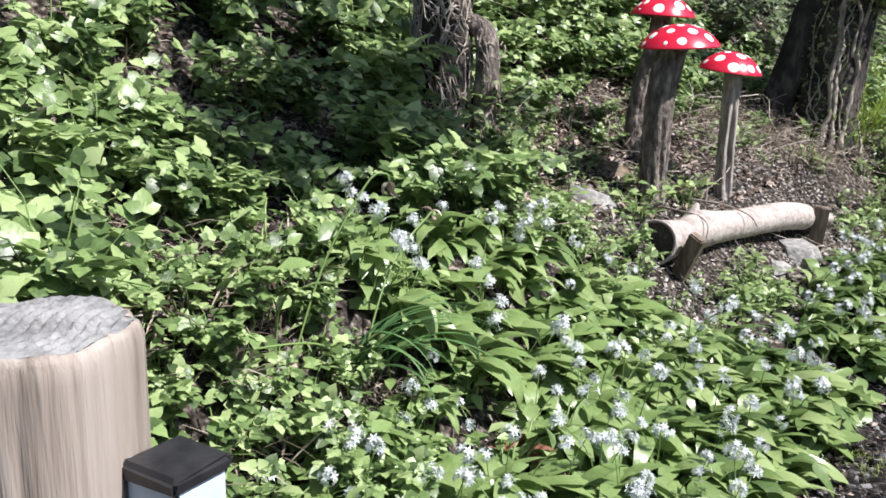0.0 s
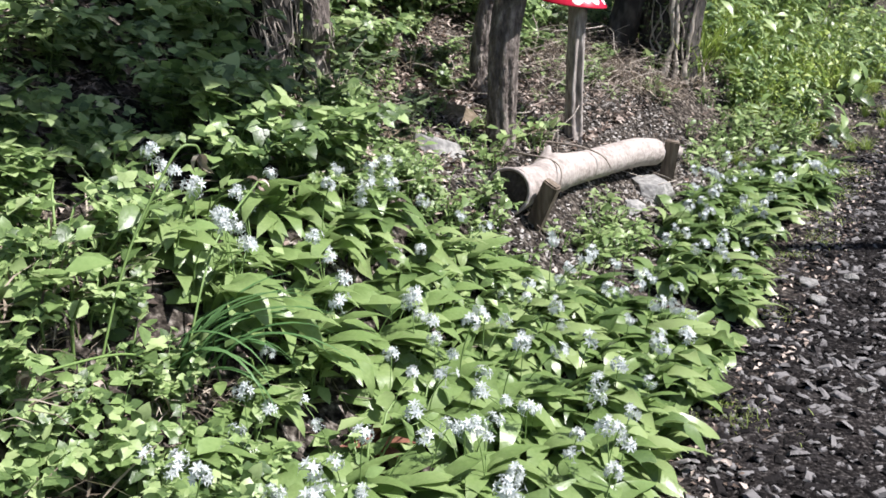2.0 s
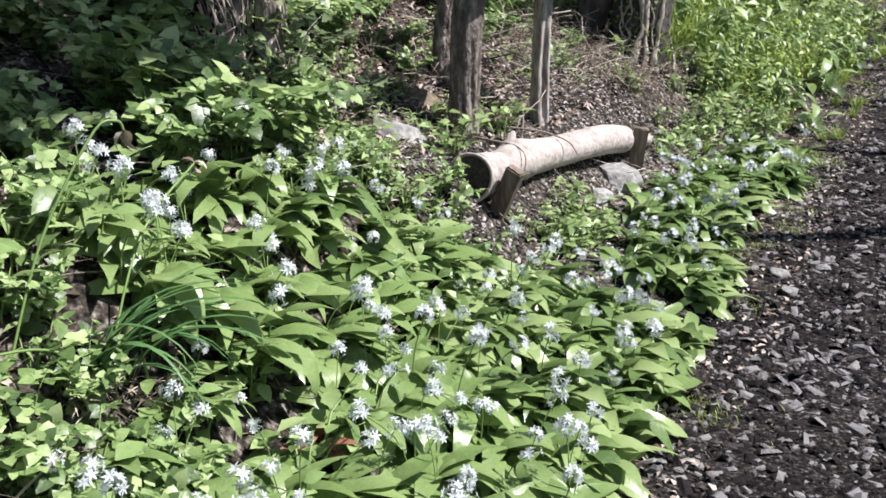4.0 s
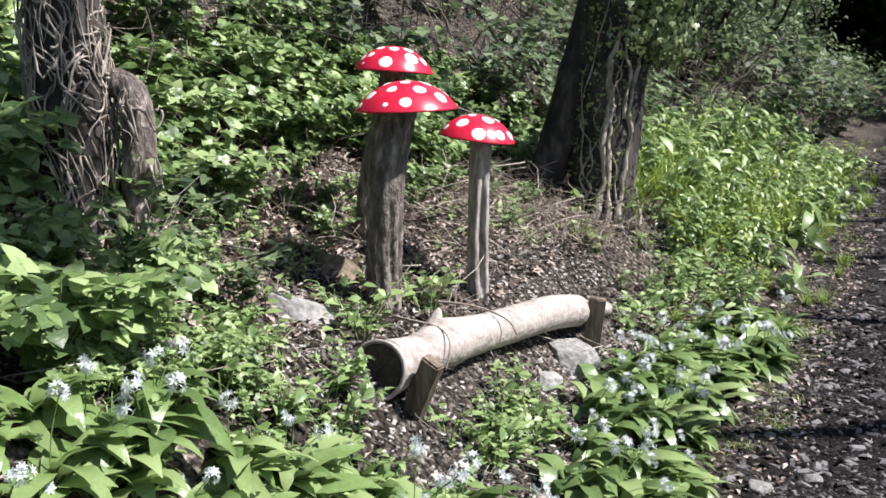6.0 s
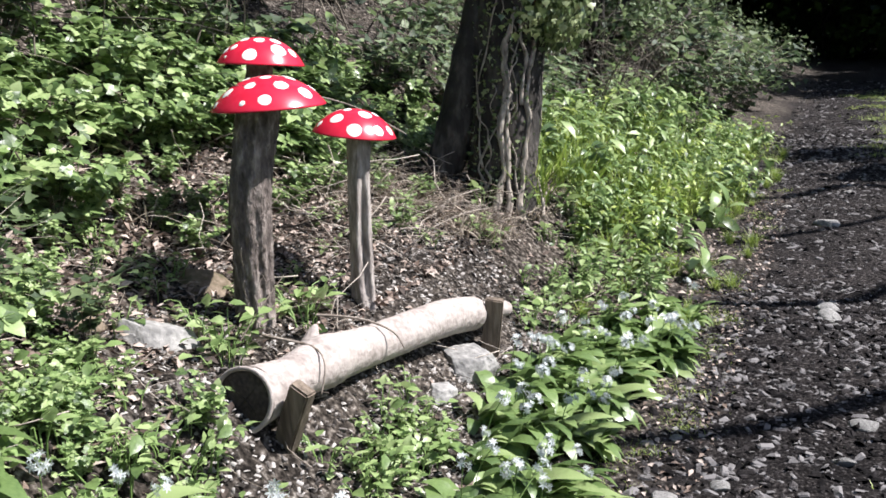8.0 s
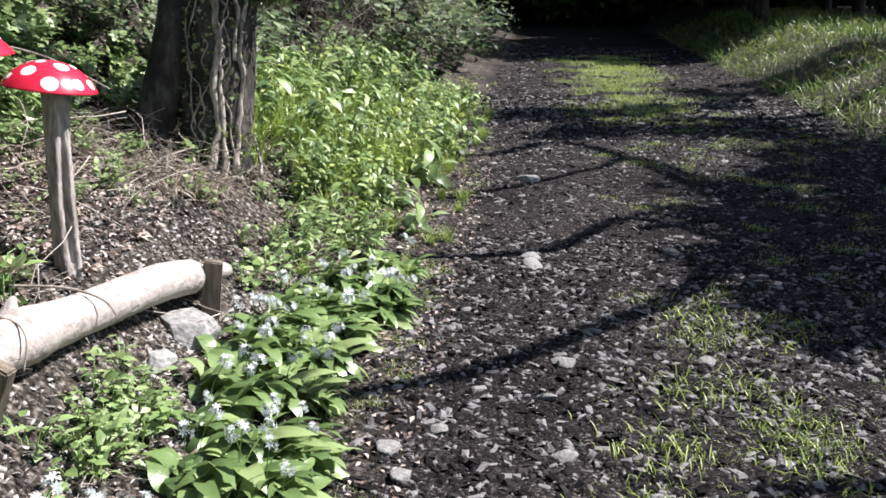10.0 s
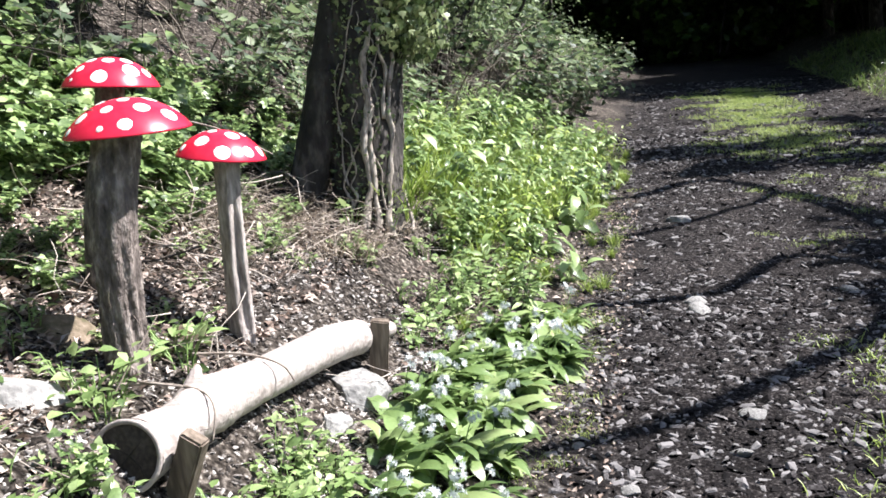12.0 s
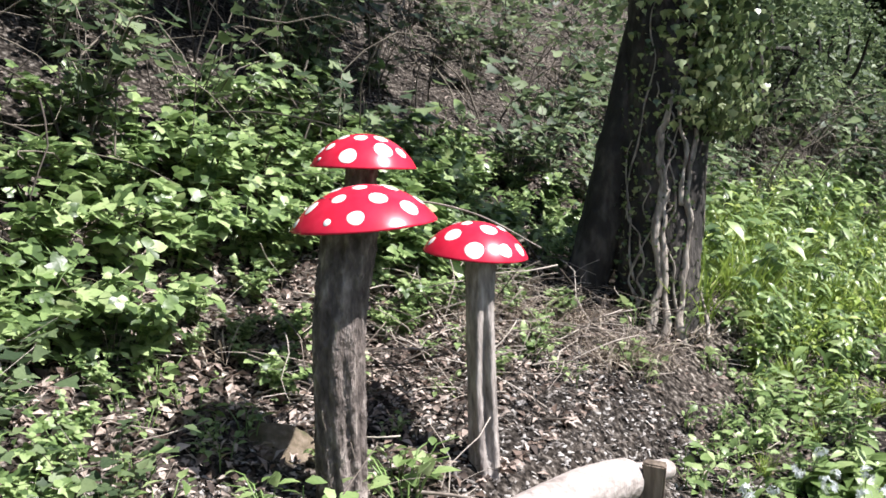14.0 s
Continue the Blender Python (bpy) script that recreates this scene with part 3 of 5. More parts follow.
rock(0.60, 5.35, 0.5, (0.26, 0.18, 0.14), 15, 12, M_BROWNROCK, "brown rock among ground leaves on the bank")


# ---- trunks ----
def ivy_leaf():
    v = np.array([(0, 0, 0), (-0.5, 0.15, 0.06), (-0.42, 0.45, 0.02), (-0.2, 0.55, 0), (0, 1, -0.05), (0.2, 0.55, 0), (0.42, 0.45, 0.02), (0.5, 0.15, 0.06), (0, 0.4, -0.04)], dtype=float)
    f = np.array([(8, 0, 1), (8, 1, 2), (8, 2, 3), (8, 3, 4), (8, 4, 5), (8, 5, 6), (8, 6, 7), (8, 7, 0)])
    return v, f[:, ::-1]


def wrap_leaves(line, radii, count, seed, size=(0.03, 0.06), lo=0.0, hi=1.0, side=None, out=0.03):
    """Ivy leaves standing off a trunk, from share lo to hi of its length."""
    r = np.random.default_rng(seed)
    t = r.uniform(lo, hi, count)
    n = len(line)
    idx = t * (n - 1)
    p = np.stack([np.interp(idx, np.arange(n), line[:, k]) for k in range(3)], -1)
    rad = np.interp(idx, np.arange(n), radii)
    a = r.uniform(0, 2 * np.pi, count) if side is None else r.normal(side[0], side[1], count)
    off = rad + np.abs(r.normal(0, out, count))
    place = p + np.stack([np.cos(a) * off, np.sin(a) * off, r.normal(0, 0.02, count)], -1)
    turns = rot(r.normal(-1.15, 0.4, count), r.normal(0, 0.4, count), a - np.pi / 2 + np.pi + r.normal(0, 0.5, count))
    return strew(ivy_leaf(), place, turns, r.uniform(*size, count))


def crown(ob, middle, spread, clumps, leaves, size, seed, mat=None, label=""):
    """Limbs and a gappy crown of many single leaves, given from the tree's foot."""
    r = np.random.default_rng(seed)
    mid, spr = np.array(middle, dtype=float), np.array(spread, dtype=float)
    d = r.normal(0, 1, (clumps, 3))
    d /= np.linalg.norm(d, axis=1)[:, None]
    heart = mid + d * spr * r.uniform(0.35, 1.0, (clumps, 1)) ** 0.6
    own = r.integers(0, clumps, leaves)
    reach = r.uniform(0.35, 1.0, clumps) * spr.mean() * 0.42
    place = heart[own] + r.normal(0, 0.5, (leaves, 3)) * reach[own][:, None] * np.array((1, 1, 0.7))
    v, f = strew((np.array([(0, 0, 0), (-0.33, 0.45, 0.08), (0, 1, -0.1), (0.33, 0.45, 0.08)]), np.array([(0, 2, 1), (0, 3, 2)])), place, rot(r.normal(0, 0.6, leaves), r.normal(0, 0.6, leaves), r.uniform(0, 6.28, leaves)), r.uniform(size * 0.6, size * 1.3, leaves))
    part("crown", mesh_np("crown", v, f, mat or M_CANOPY), ob, label)
    pieces = []
    for k in range(min(clumps, 14)):
        root = np.array((mid[0] * 0.3, mid[1] * 0.3, mid[2] - spr[2] * r.uniform(0.8, 1.4)))
        bend = (root + heart[k]) / 2 + r.normal(0, 0.25, 3)
        pieces.append(tube(smooth_line([root, bend, heart[k]], 8), np.linspace(0.05, 0.012, 8), 5, 0.08, k))
    v, f = join(pieces)
    part("limb", mesh_np("limb", v, f, M_TRUNK), ob)


def ivy_tree():
    bx, by = 2.95, 7.84
    z0 = float(height(bx, by))
    ob = thing("ivy_tree", (bx, by, z0), "thick dark tree trunk bound with ivy stems on the bank", "tree")
    line = smooth_line([(-0.05, 0, -0.25), (-0.04, 0, 0.1), (0.0, 0.03, 0.7), (0.06, 0.06, 1.4), (0.1, 0.1, 2.4), (0.12, 0.15, 4.0), (0.2, 0.2, 5.5)], 70)
    rad = np.interp(np.linspace(0, 1, 70), [0, 0.05, 0.1, 0.2, 0.5, 1], [0.30, 0.25, 0.235, 0.23, 0.245, 0.14])
    v, f = tube(line, rad, 44, 0.05, 6)
    part("trunk", mesh_np("trunk", v, f, M_TRUNK), ob)
    v, f = tube(smooth_line([(-0.50, 0.12, -0.25), (-0.42, 0.1, 0.1), (-0.30, 0.1, 0.45), (-0.17, 0.1, 0.9), (-0.02, 0.12, 1.6), (0.06, 0.12, 1.9)], 36), np.interp(np.linspace(0, 1, 36), [0, 0.6, 1], [0.10, 0.15, 0.08]), 18, 0.08, 9)
    part("buttress", mesh_np("buttress", v, f, M_TRUNK), ob, "dark flared root side")
    r = np.random.default_rng(12)
    for k, (a, w, low, top, drift) in enumerate(((-2.02, 0.021, -0.12, 1.2, 0.10), (-1.72, 0.018, -0.12, 0.98, 0.12), (-1.38, 0.018, -0.12, 1.0, 0.12), (-0.95, 0.011, -0.12, 0.8, 0.0), (-2.62, 0.008, -0.1, 0.75, 0.25),
                                               (-2.32, 0.007, -0.1, 0.95, 0.1), (-1.75, 0.008, 0.45, 1.25, -0.65), (-1.7, 0.006, 0.0, 1.6, 0.3), (-2.1, 0.006, 0.2, 2.2, 0.3), (-1.25, 0.012, 0.6, 2.3, -0.25))):
        pts, hs = [], np.linspace(low, top, 18)
        for h in hs:
            i = min(np.searchsorted(line[:, 2], h), 69)
            a += r.normal(0, 0.055 if w > 0.012 else 0.12) + drift / 18
            rr = rad[i] * 1.03 + w * 0.5 + 0.3 * max(0.0, 0.1 - h)
            pts.append((line[i, 0] + math.cos(a) * rr, line[i, 1] + math.sin(a) * rr, h))
        v, f = tube(smooth_line(pts, 60), np.linspace(w, w * (0.6 if w > 0.012 else 0.4), 60) * (1 + 0.25 * np.sin(np.linspace(0, 17 + 3 * k, 60))), 9, 0.3, k)
        part("ivy_stem", mesh_np("ivy_stem", v, f, M_VINE), ob, "pale woody ivy stem climbing the trunk" if k == 0 else "")
    v, f = join([wrap_leaves(line, rad, 700, 3, lo=0.12, hi=0.5, side=(-2.0, 0.6), size=(0.014, 0.034), out=0.02), wrap_leaves(line, rad, 2400, 5, lo=0.40, hi=0.8, side=(-0.2, 0.5), size=(0.03, 0.06), out=0.15),
                 wrap_leaves(line, rad, 2600, 6, lo=0.42, hi=0.72, side=(-0.85, 0.42), size=(0.032, 0.064), out=0.16), wrap_leaves(line, rad, 260, 8, lo=0.5, hi=0.7, side=(-1.9, 0.5), size=(0.02, 0.045), out=0.05),
                 wrap_leaves(line, rad, 500, 4, lo=0.55, hi=1.0, out=0.14)])
    part("ivy_leaves", mesh_np("ivy_leaves", v, f, M_IVY), ob, "glossy dark ivy leaves")
    # Crown added out of view, placed so its shadow falls up the slope.
    crown(ob, (-0.6, 0.65, 5.8), (2.1, 1.9, 1.1), 28, 17000, 0.13, 77, label="unseen leafy crown added to shade the upper slope")
    return ob


ivy_tree()


def twin_stump():
    bx, by = 0.11, 5.3
    z0 = float(height(bx, by))
    ob = thing("twin_trunk", (bx, by, z0), "dark trunk wrapped in tangled dead ivy, with a side stem", "tree")
    r = np.random.default_rng(31)
    elbow = 1.31 - z0
    stems = (([(0.0, 0, -0.3), (0.005, 0, 0.3), (-0.025, 0.02, 0.9), (-0.05, 0.05, 1.8), (-0.1, 0.1, 3.4), (-0.15, 0.3, 5.0)], 0.135, 0.09), ([(0.235, -0.02, -0.3), (0.23, -0.02, 0.1), (0.24, -0.03, elbow * 0.55), (0.235, -0.03, elbow - 0.06), (0.19, -0.01, elbow + 0.02), (0.05, 0.03, elbow + 0.05)], 0.062, 0.05))
    for k, (pts, w, top) in enumerate(stems):
        line = smooth_line(pts, 50)
        rad = np.linspace(w * 1.08, top, 50)
        v, f = tube(line, rad, 24, 0.09, 40 + k)
        part("trunk" if k == 0 else "side_stem", mesh_np("trunk", v, f, M_TRUNK if k == 0 else M_BARK), ob, "" if k == 0 else "pale rough stem bent in to the trunk")
        bits = []
        for j in range(110 if k == 0 else 14):
            a, i = r.uniform(-2.9, 0.1), int(r.integers(2, 18 if k == 0 else 34))
            pts = []
            for q in range(5):
                a += r.normal(0, 0.3)
                c = line[min(i + q, 49)] if r.random() < 0.8 else line[i]
                rr = rad[i] + r.uniform(0.004, 0.03)
                pts.append((c[0] + math.cos(a) * rr, c[1] + math.sin(a) * rr, c[2] + r.normal(0, 0.03)))
            bits.append(tube(smooth_line(pts, 12), np.linspace(r.uniform(0.003, 0.008), 0.002, 12), 5, 0.2, j))
        v, f = join(bits)
        tagged(part("dead_ivy", mesh_np("dead_ivy", v, f, M_VINE), ob, "tangled pale dead ivy stems"), kind="stuff")
        v, f = wrap_leaves(line, rad, 150 if k == 0 else 30, 50 + k, lo=0.05, hi=0.5, size=(0.02, 0.045))
        part("ivy_leaves", mesh_np("ivy_leaves", v, f, M_IVY if k else M_DEAD), ob)
    # Unseen leaf mass added well off the trunk to shade the brambles.
    crown(ob, (2.8, -2.0, 4.4), (0.65, 0.72, 0.4), 16, 6800, 0.13, 78)
    return ob


twin_stump()


# ---- the posts at the start of the walk ----
def bollard():
    x, y = 0.004, 1.288
    g = float(height(x, y))
    ob = thing("bollard", (x, y, g), "pale round timber bollard with weathered grey top", "bollard")
    top, sides, rings = 1.043 - g, 120, 40
    r = np.random.default_rng(3)
    th = np.linspace(0, 2 * np.pi, sides, endpoint=False)
    dent = 0.008 * np.sin(3 * th + 1) + 0.006 * np.sin(7 * th)
    for c in r.uniform(0, 6.28, 16):
        dist = np.abs((th - c + np.pi) % (2 * np.pi) - np.pi)
        dent -= r.uniform(0.03, 0.09) * np.exp(-(dist / r.uniform(0.025, 0.045)) ** 2)
    zs = np.concatenate([np.linspace(-0.2, top - 0.03, rings - 4), [top - 0.016, top - 0.008, top - 0.002, top]])
    rs = np.concatenate([np.full(rings - 3, 0.1), [0.098, 0.096, 0.092]])
    lip = 0.0025 * np.sin(4 * th + 2) + 0.0015 * np.sin(11 * th)
    ringv = np.stack([(rs[:, None] * (1 + dent)) * np.cos(th), (rs[:, None] * (1 + dent)) * np.sin(th), zs[:, None] + (zs > top - 0.01)[:, None] * lip], -1)
    i, j = np.arange(rings - 1)[:, None] * sides, np.arange(sides)[None]
    k = (j + 1) % sides
    part("shaft", mesh_np("shaft", ringv.reshape(-1, 3), np.stack([i + j, i + k, i + sides + k, i + sides + j], -1).reshape(-1, 4), M_BOLLARD), ob)
    q = np.linspace(0, 1, 26)
    disc = np.stack([0.092 * q[:, None] * (1 + dent) * np.cos(th), 0.092 * q[:, None] * (1 + dent) * np.sin(th), np.zeros((26, sides))], -1)
    bx, by = disc[..., 0], disc[..., 1]
    disc[..., 2] = top + lip * q[:, None] ** 4 + 0.0035 * np.sin(bx * 480 + 2.5 * np.sin(by * 60)) * step((by + bx + 0.06) / 0.08) * (1 - q[:, None] ** 6) + r.normal(0, 0.0008, bx.shape)
    i = np.arange(25)[:, None] * sides
    part("top", mesh_np("top", disc.reshape(-1, 3), np.stack([i + j, i + sides + j, i + sides + k, i + k], -1).reshape(-1, 4), M_BOLLARDTOP), ob, "grey ribbed end grain")
    return ob


bollard()


def gate_post():
    x, y = 0.142, 1.275
    g = float(height(x, y))
    ob = thing("gate_post", (x, y, g), "pale blue metal post with a black plastic cap", "post", turn=radians(62))
    top = 0.922 - g
    part("shaft", box_piece((0.066, 0.066, top + 0.12), 0.004, (0, 0, 0), "shaft", M_BLUE, 1), ob, "", (0, 0, (top + 0.12) / 2 - 0.13))
    cap = part("cap", box_piece((0.076, 0.076, 0.02), 0.005, (0, 0, 0), "cap", M_PLASTIC, 2), ob, "ribbed black plastic cap", (0, 0, top - 0.010))
    for k in range(6):
        part("rib", box_piece((0.004, 0.004, 0.012), 0.0008, (0, 0, 0), "rib", M_PLASTIC, k), cap, "", (0.0385, -0.028 + k * 0.011, 0))
    return ob


gate_post()


# ---- plants ----
def on_ground(u, s):
    x, y = xy_of(u, s)
    return np.stack([x, y, height(x, y)], -1)


def garlic_plant(seed, leaves, heads, split=False):
    """A wild garlic: broad leaves that rise and arch to the light, and white starry heads on stalks."""
    r = np.random.default_rng(seed)
    ob = thing("wild_garlic", (0, 0, -50), "wild garlic plant with broad leaves and white starry flowers" if heads else "wild garlic plant with broad arching green leaves", "plant", "wild garlic along the path")
    pieces, stalks = [], []
    for k in range(leaves):
        ln = r.uniform(0.15, 0.27)
        t, f = blade(ln, ln * r.uniform(0.27, 0.38), 8, r.uniform(0.15, 0.45), r.uniform(1.1, 2.6), 0.72)
        t[:, 0] += 0.012 * np.sin(t[:, 1] * 40 + k)
        t[:, 2] += 0.006 * np.sin(t[:, 1] * 55 + k) * np.sign(t[:, 0])
        az = r.normal(-2.1, 1.0) if k % 4 else r.uniform(0, 6.28)
        turn = rot(r.uniform(0.5, 1.2), r.normal(0, 0.35), az)
        stalk = np.array((r.normal(0, 0.03), r.normal(0, 0.03), r.uniform(-0.02, 0.05)))
        pieces.append((t @ turn.T + stalk, f))
        stalks.append(tube([stalk * (0.4, 0.4, 0) - (0, 0, 0.03), stalk * (0.8, 0.8, 0.5), stalk + turn @ np.array((0, 0.02, 0))], [0.004, 0.003, 0.002], 4))
    if split:
        for k, (v, f) in enumerate(pieces):
            part("leaf", mesh_np("leaf", v, f, M_GARLIC), ob)
    else:
        v, f = join(pieces)
        part("foliage", mesh_np("foliage", v, f, M_GARLIC), ob)
    v, f = join(stalks)
    part("stem", mesh_np("stem", v, f, M_STEM), ob)
    petal = blade(0.0145, 0.0055, 2, 0.1, 0.3, 0.8)
    for k in range(heads):
        top = np.array((r.normal(0.02, 0.05), r.normal(-0.02, 0.05), r.uniform(0.18, 0.28)))
        v, f = tube(smooth_line([(0, 0, 0), top * (0.3, 0.3, 0.6), top], 8), 0.0018, 5)
        part("flower_stalk", mesh_np("flower_stalk", v, f, M_STEM), ob)
        fl = []
        for j in range(int(r.integers(8, 14))):
            d = r.normal(0, 1, 3)
            d[2] = d[2] * 0.6 + 0.35
            d /= np.linalg.norm(d)
            c = top + d * r.uniform(0.014, 0.03)
            yaw, pitch = math.atan2(d[1], d[0]) - math.pi / 2, math.asin(d[2])
            base = rot(pitch - math.pi / 2, 0, 0)
            az = np.arange(6) * math.pi / 3 + r.uniform(0, 1)
            turns = rot(0, 0, yaw) @ base @ rot(0.25, 0, az)
            fl.append(strew(petal, np.repeat(c[None], 6, 0), turns, np.full(6, r.uniform(0.85, 1.25))))
            fl.append(tube([top, (top + c) / 2 + (0, 0, 0.002), c], 0.0009, 3))
        v, f = join(fl)
        part("flower_head", mesh_np("flower_head", v, f, M_PETAL), ob, "white starry flower head" if k == 0 else "")
    return ob


def trefoil(leaf=1.0):
    """Three toothed leaflets on a short stalk, along +y."""
    def leaflet(l):
        t, f = blade(l, l * 0.84, 3, 0.14, 0.45, 0.62)
        t[:, 2] += 0.03 * l * np.sin(t[:, 1] / l * 19 + t[:, 0] * 3)
        return t, f
    out = []
    for a, l, y0 in ((0, 1.0, 0.25), (1.15, 0.82, 0.16), (-1.15, 0.82, 0.16)):
        v, f = leaflet(0.75 * l * leaf)
        out.append((v @ rot(0.1, 0, a).T + np.array((0, y0, 0)), f))
    return join(out)


def simple_leaf():
    return blade(1, 0.6, 3, 0.2, 0.6, 0.7)


def leafy_plant(name, seed, label, category, shoots, nodes, length, leaf, size, mat, group, upright=0.6, stem_mat=None):
    """Arching shoots with leaves along them."""
    r = np.random.default_rng(seed)
    ob = thing(name, (0, 0, -50), label, category, group)
    stems, places, turns, sizes = [], [], [], []
    for k in range(shoots):
        az = r.uniform(0, 6.28)
        ln = length * r.uniform(0.55, 1.2)
        lean = r.uniform(0.2, 1.0) * (1.2 - upright)
        out = np.array((math.cos(az), math.sin(az), 0))
        p0 = out * r.uniform(0, 0.05)
        p1 = p0 + out * ln * 0.35 * lean + np.array((0, 0, ln * 0.55))
        p2 = p1 + out * ln * 0.7 * lean + np.array((0, 0, ln * 0.4 * upright))
        line = smooth_line([p0 - (0, 0, 0.05), p1, p2], 10)
        stems.append(tube(line[::3], np.linspace(0.0035, 0.0015, 4), 3, 0, k, closed=False))
        for j in range(nodes):
            t = 9 * (0.1 + 0.9 * (j + r.uniform(0, 0.6)) / nodes)
            t = min(t, 8.99)
            i = int(t)
            p = line[i] + (line[i + 1] - line[i]) * (t - i)
            places.append(p + r.normal(0, 0.012, 3))
            turns.append(rot(r.normal(0.1, 0.35), r.normal(0, 0.3), az - math.pi / 2 + (1.4 if j % 2 else -1.4) * r.uniform(0.4, 1.2)))
            sizes.append(size * r.uniform(0.6, 1.25))
    v, f = join(stems)
    part("stem", mesh_np("stem", v, f, stem_mat or M_STEM), ob)
    v, f = strew(leaf, np.array(places), np.array(turns), np.array(sizes))
    part("foliage", mesh_np("foliage", v, f, mat), ob)
    return ob


def tuft_mesh(seed, count, length, width, mat, spread=0.04, droop=1.2, up=1.2):
    r = np.random.default_rng(seed)
    pieces = []
    for k in range(count):
        ln = length * r.uniform(0.5, 1.2)
        t, f = blade(ln, width, 3, 0.3, droop * r.uniform(0.3, 1.3), 0.45)
        pieces.append((t @ rot(r.normal(up, 0.2), r.normal(0, 0.3), r.uniform(0, 6.28)).T + np.array((r.normal(0, spread), r.normal(0, spread), -0.01)), f))
    v, f = join(pieces)
    return mesh_np("blades", v, f, mat)


def tuft(name, seed, label, count, length, width, mat, group, **k):
    ob = thing(name, (0, 0, -50), label, "grass", group)
    part("foliage", tuft_mesh(seed, count, length, width, mat, **k), ob)
    return ob


def plant_out(kinds, spots, r, size=(0.8, 1.2), turn=3.14, sink=0.0, lean=0.0):
    """Sets copies of the given plants on the ground at (u, s) spots; the first of each kind is moved, the rest are copies."""
    for u, s in spots:
        k = int(r.integers(0, len(kinds)))
        src = kinds[k]
        p = on_ground(u, s)
        m = Matrix.Translation((p[0], p[1], p[2] - sink)) @ Matrix.Rotation(lean * r.uniform(0.6, 1.3), 4, Vector((0.58, 0.815, 0))) @ Matrix.Rotation(r.uniform(-turn, turn), 4, 'Z') @ Matrix.Rotation(r.normal(0, 0.08), 4, 'X')
        if src.get("used"):
            ob = copy_thing(src, m)
        else:
            ob = src
            ob.matrix_basis = m
            ob["used"] = 1
        z = r.uniform(*size)
        ob.scale = (z, z, z * r.uniform(0.9, 1.1))


def drop_unused(kinds):
    for ob in kinds:
        if not ob.get("used"):
            for o in [*ob.children_recursive, ob]:
                bpy.data.objects.remove(o)


def jittered(u0, u1, s0, s1, gap, r, keep=lambda u, s: True):
    out = []
    for u in np.arange(u0, u1, gap):
        for s in np.arange(s0, s1, gap):
            a, b = u + r.uniform(-0.5, 0.5) * gap, s + r.uniform(-0.5, 0.5) * gap
            if keep(a, b):
                out.append((a, b))
    return out


pr = np.random.default_rng(21)
garlics = [garlic_plant(100 + k, 14 + k % 4, (2, 1, 0, 2, 0, 1, 1)[k]) for k in range(7)]
near_garlics = [garlic_plant(120 + k, 13 + k % 3, (2, 1, 0, 2, 1, 1)[k], True) for k in range(6)]


def in_bed(u, s):
    x, y = xy_of(u, s)
    left = 1.3 + 0.12 * math.sin(s * 1.7) - 0.35 * step((s + 1.5) / 0.7) - 0.5 * step((-2.45 - s) / 0.5)
    return 0.02 + 0.1 * math.sin(s * 3.1) < u < left and y > 1.9 and math.hypot(x - 0.50, y - 3.27) > 0.1 and math.hypot(x - 0.04, y - 3.1) > 0.15


bed = jittered(-0.1, 1.5, -4.4, -0.75, 0.145, pr, in_bed)
plant_out(near_garlics, [q for q in bed if q[1] < -1.9], pr, (0.8, 1.15), 0.8)
plant_out(garlics, [q for q in bed if q[1] >= -1.9], pr, (0.8, 1.15), 0.8)
drop_unused(near_garlics)


def in_patch(u, s):
    c = 0.33 + 0.12 * math.sin(s * 2.2)
    return abs(u - c) < 0.26 * (1 - 0.35 * step((s - 1.2) / 1.2)) and not (0.15 < s < 0.3)


plant_out(garlics, jittered(-0.1, 0.85, -0.35, 2.2, 0.15, pr, in_patch), pr, (0.75, 1.05), 0.8)
drop_unused(garlics)

brambles = [leafy_plant("bramble", 200 + k, "bramble bush of fresh toothed green leaves on thin shoots", "bush", 13, 9, 0.36, trefoil(), 0.082, M_BRAMBLE, "brambles on the bank") for k in range(5)]


def bramble_zone(u, s):
    return u > 1.32 + 0.12 * math.sin(s * 1.7) - 0.35 * step((-3.0 - s) / 0.8) + 0.35 * step((s + 1.6) / 0.5) and not (abs(s + 2.7) < 0.1 and u < 1.2)


plant_out(brambles, jittered(0.9, 3.5, -5.2, -1.0, 0.31, pr, bramble_zone), pr, (0.7, 1.25), lean=0.36)
plant_out(brambles, jittered(2.2, 3.5, -1.2, 2.4, 0.27, pr, lambda u, s: u > 2.3 + 0.15 * math.sin(s * 2.6)), pr, (0.7, 1.2), lean=0.36)
plant_out(brambles, [(1.75, -0.85), (1.85, -0.95), (2.05, -0.5), (1.9, -0.65), (2.2, -0.3), (2.15, -0.75)], pr, (0.35, 0.55), lean=0.36)
plant_out(brambles, jittered(0.75, 1.4, -4.2, -2.5, 0.19, pr, lambda u, s: not (abs(s + 2.7) < 0.15 and 0.9 < u < 1.2)), pr, (0.4, 0.7), lean=0.3)
plant_out(brambles, jittered(1.25, 1.75, -1.6, -0.75, 0.2, pr), pr, (0.28, 0.42), lean=0.3)
plant_out(brambles, jittered(1.95, 2.5, 0.2, 2.3, 0.22, pr, lambda u, s: pr.random() < 0.6), pr, (0.3, 0.55), lean=0.3)
plant_out(brambles, [(pr.uniform(1.5, 2.0), pr.uniform(1.0, 2.3)) for _ in range(12)], pr, (0.25, 0.42), lean=0.3)
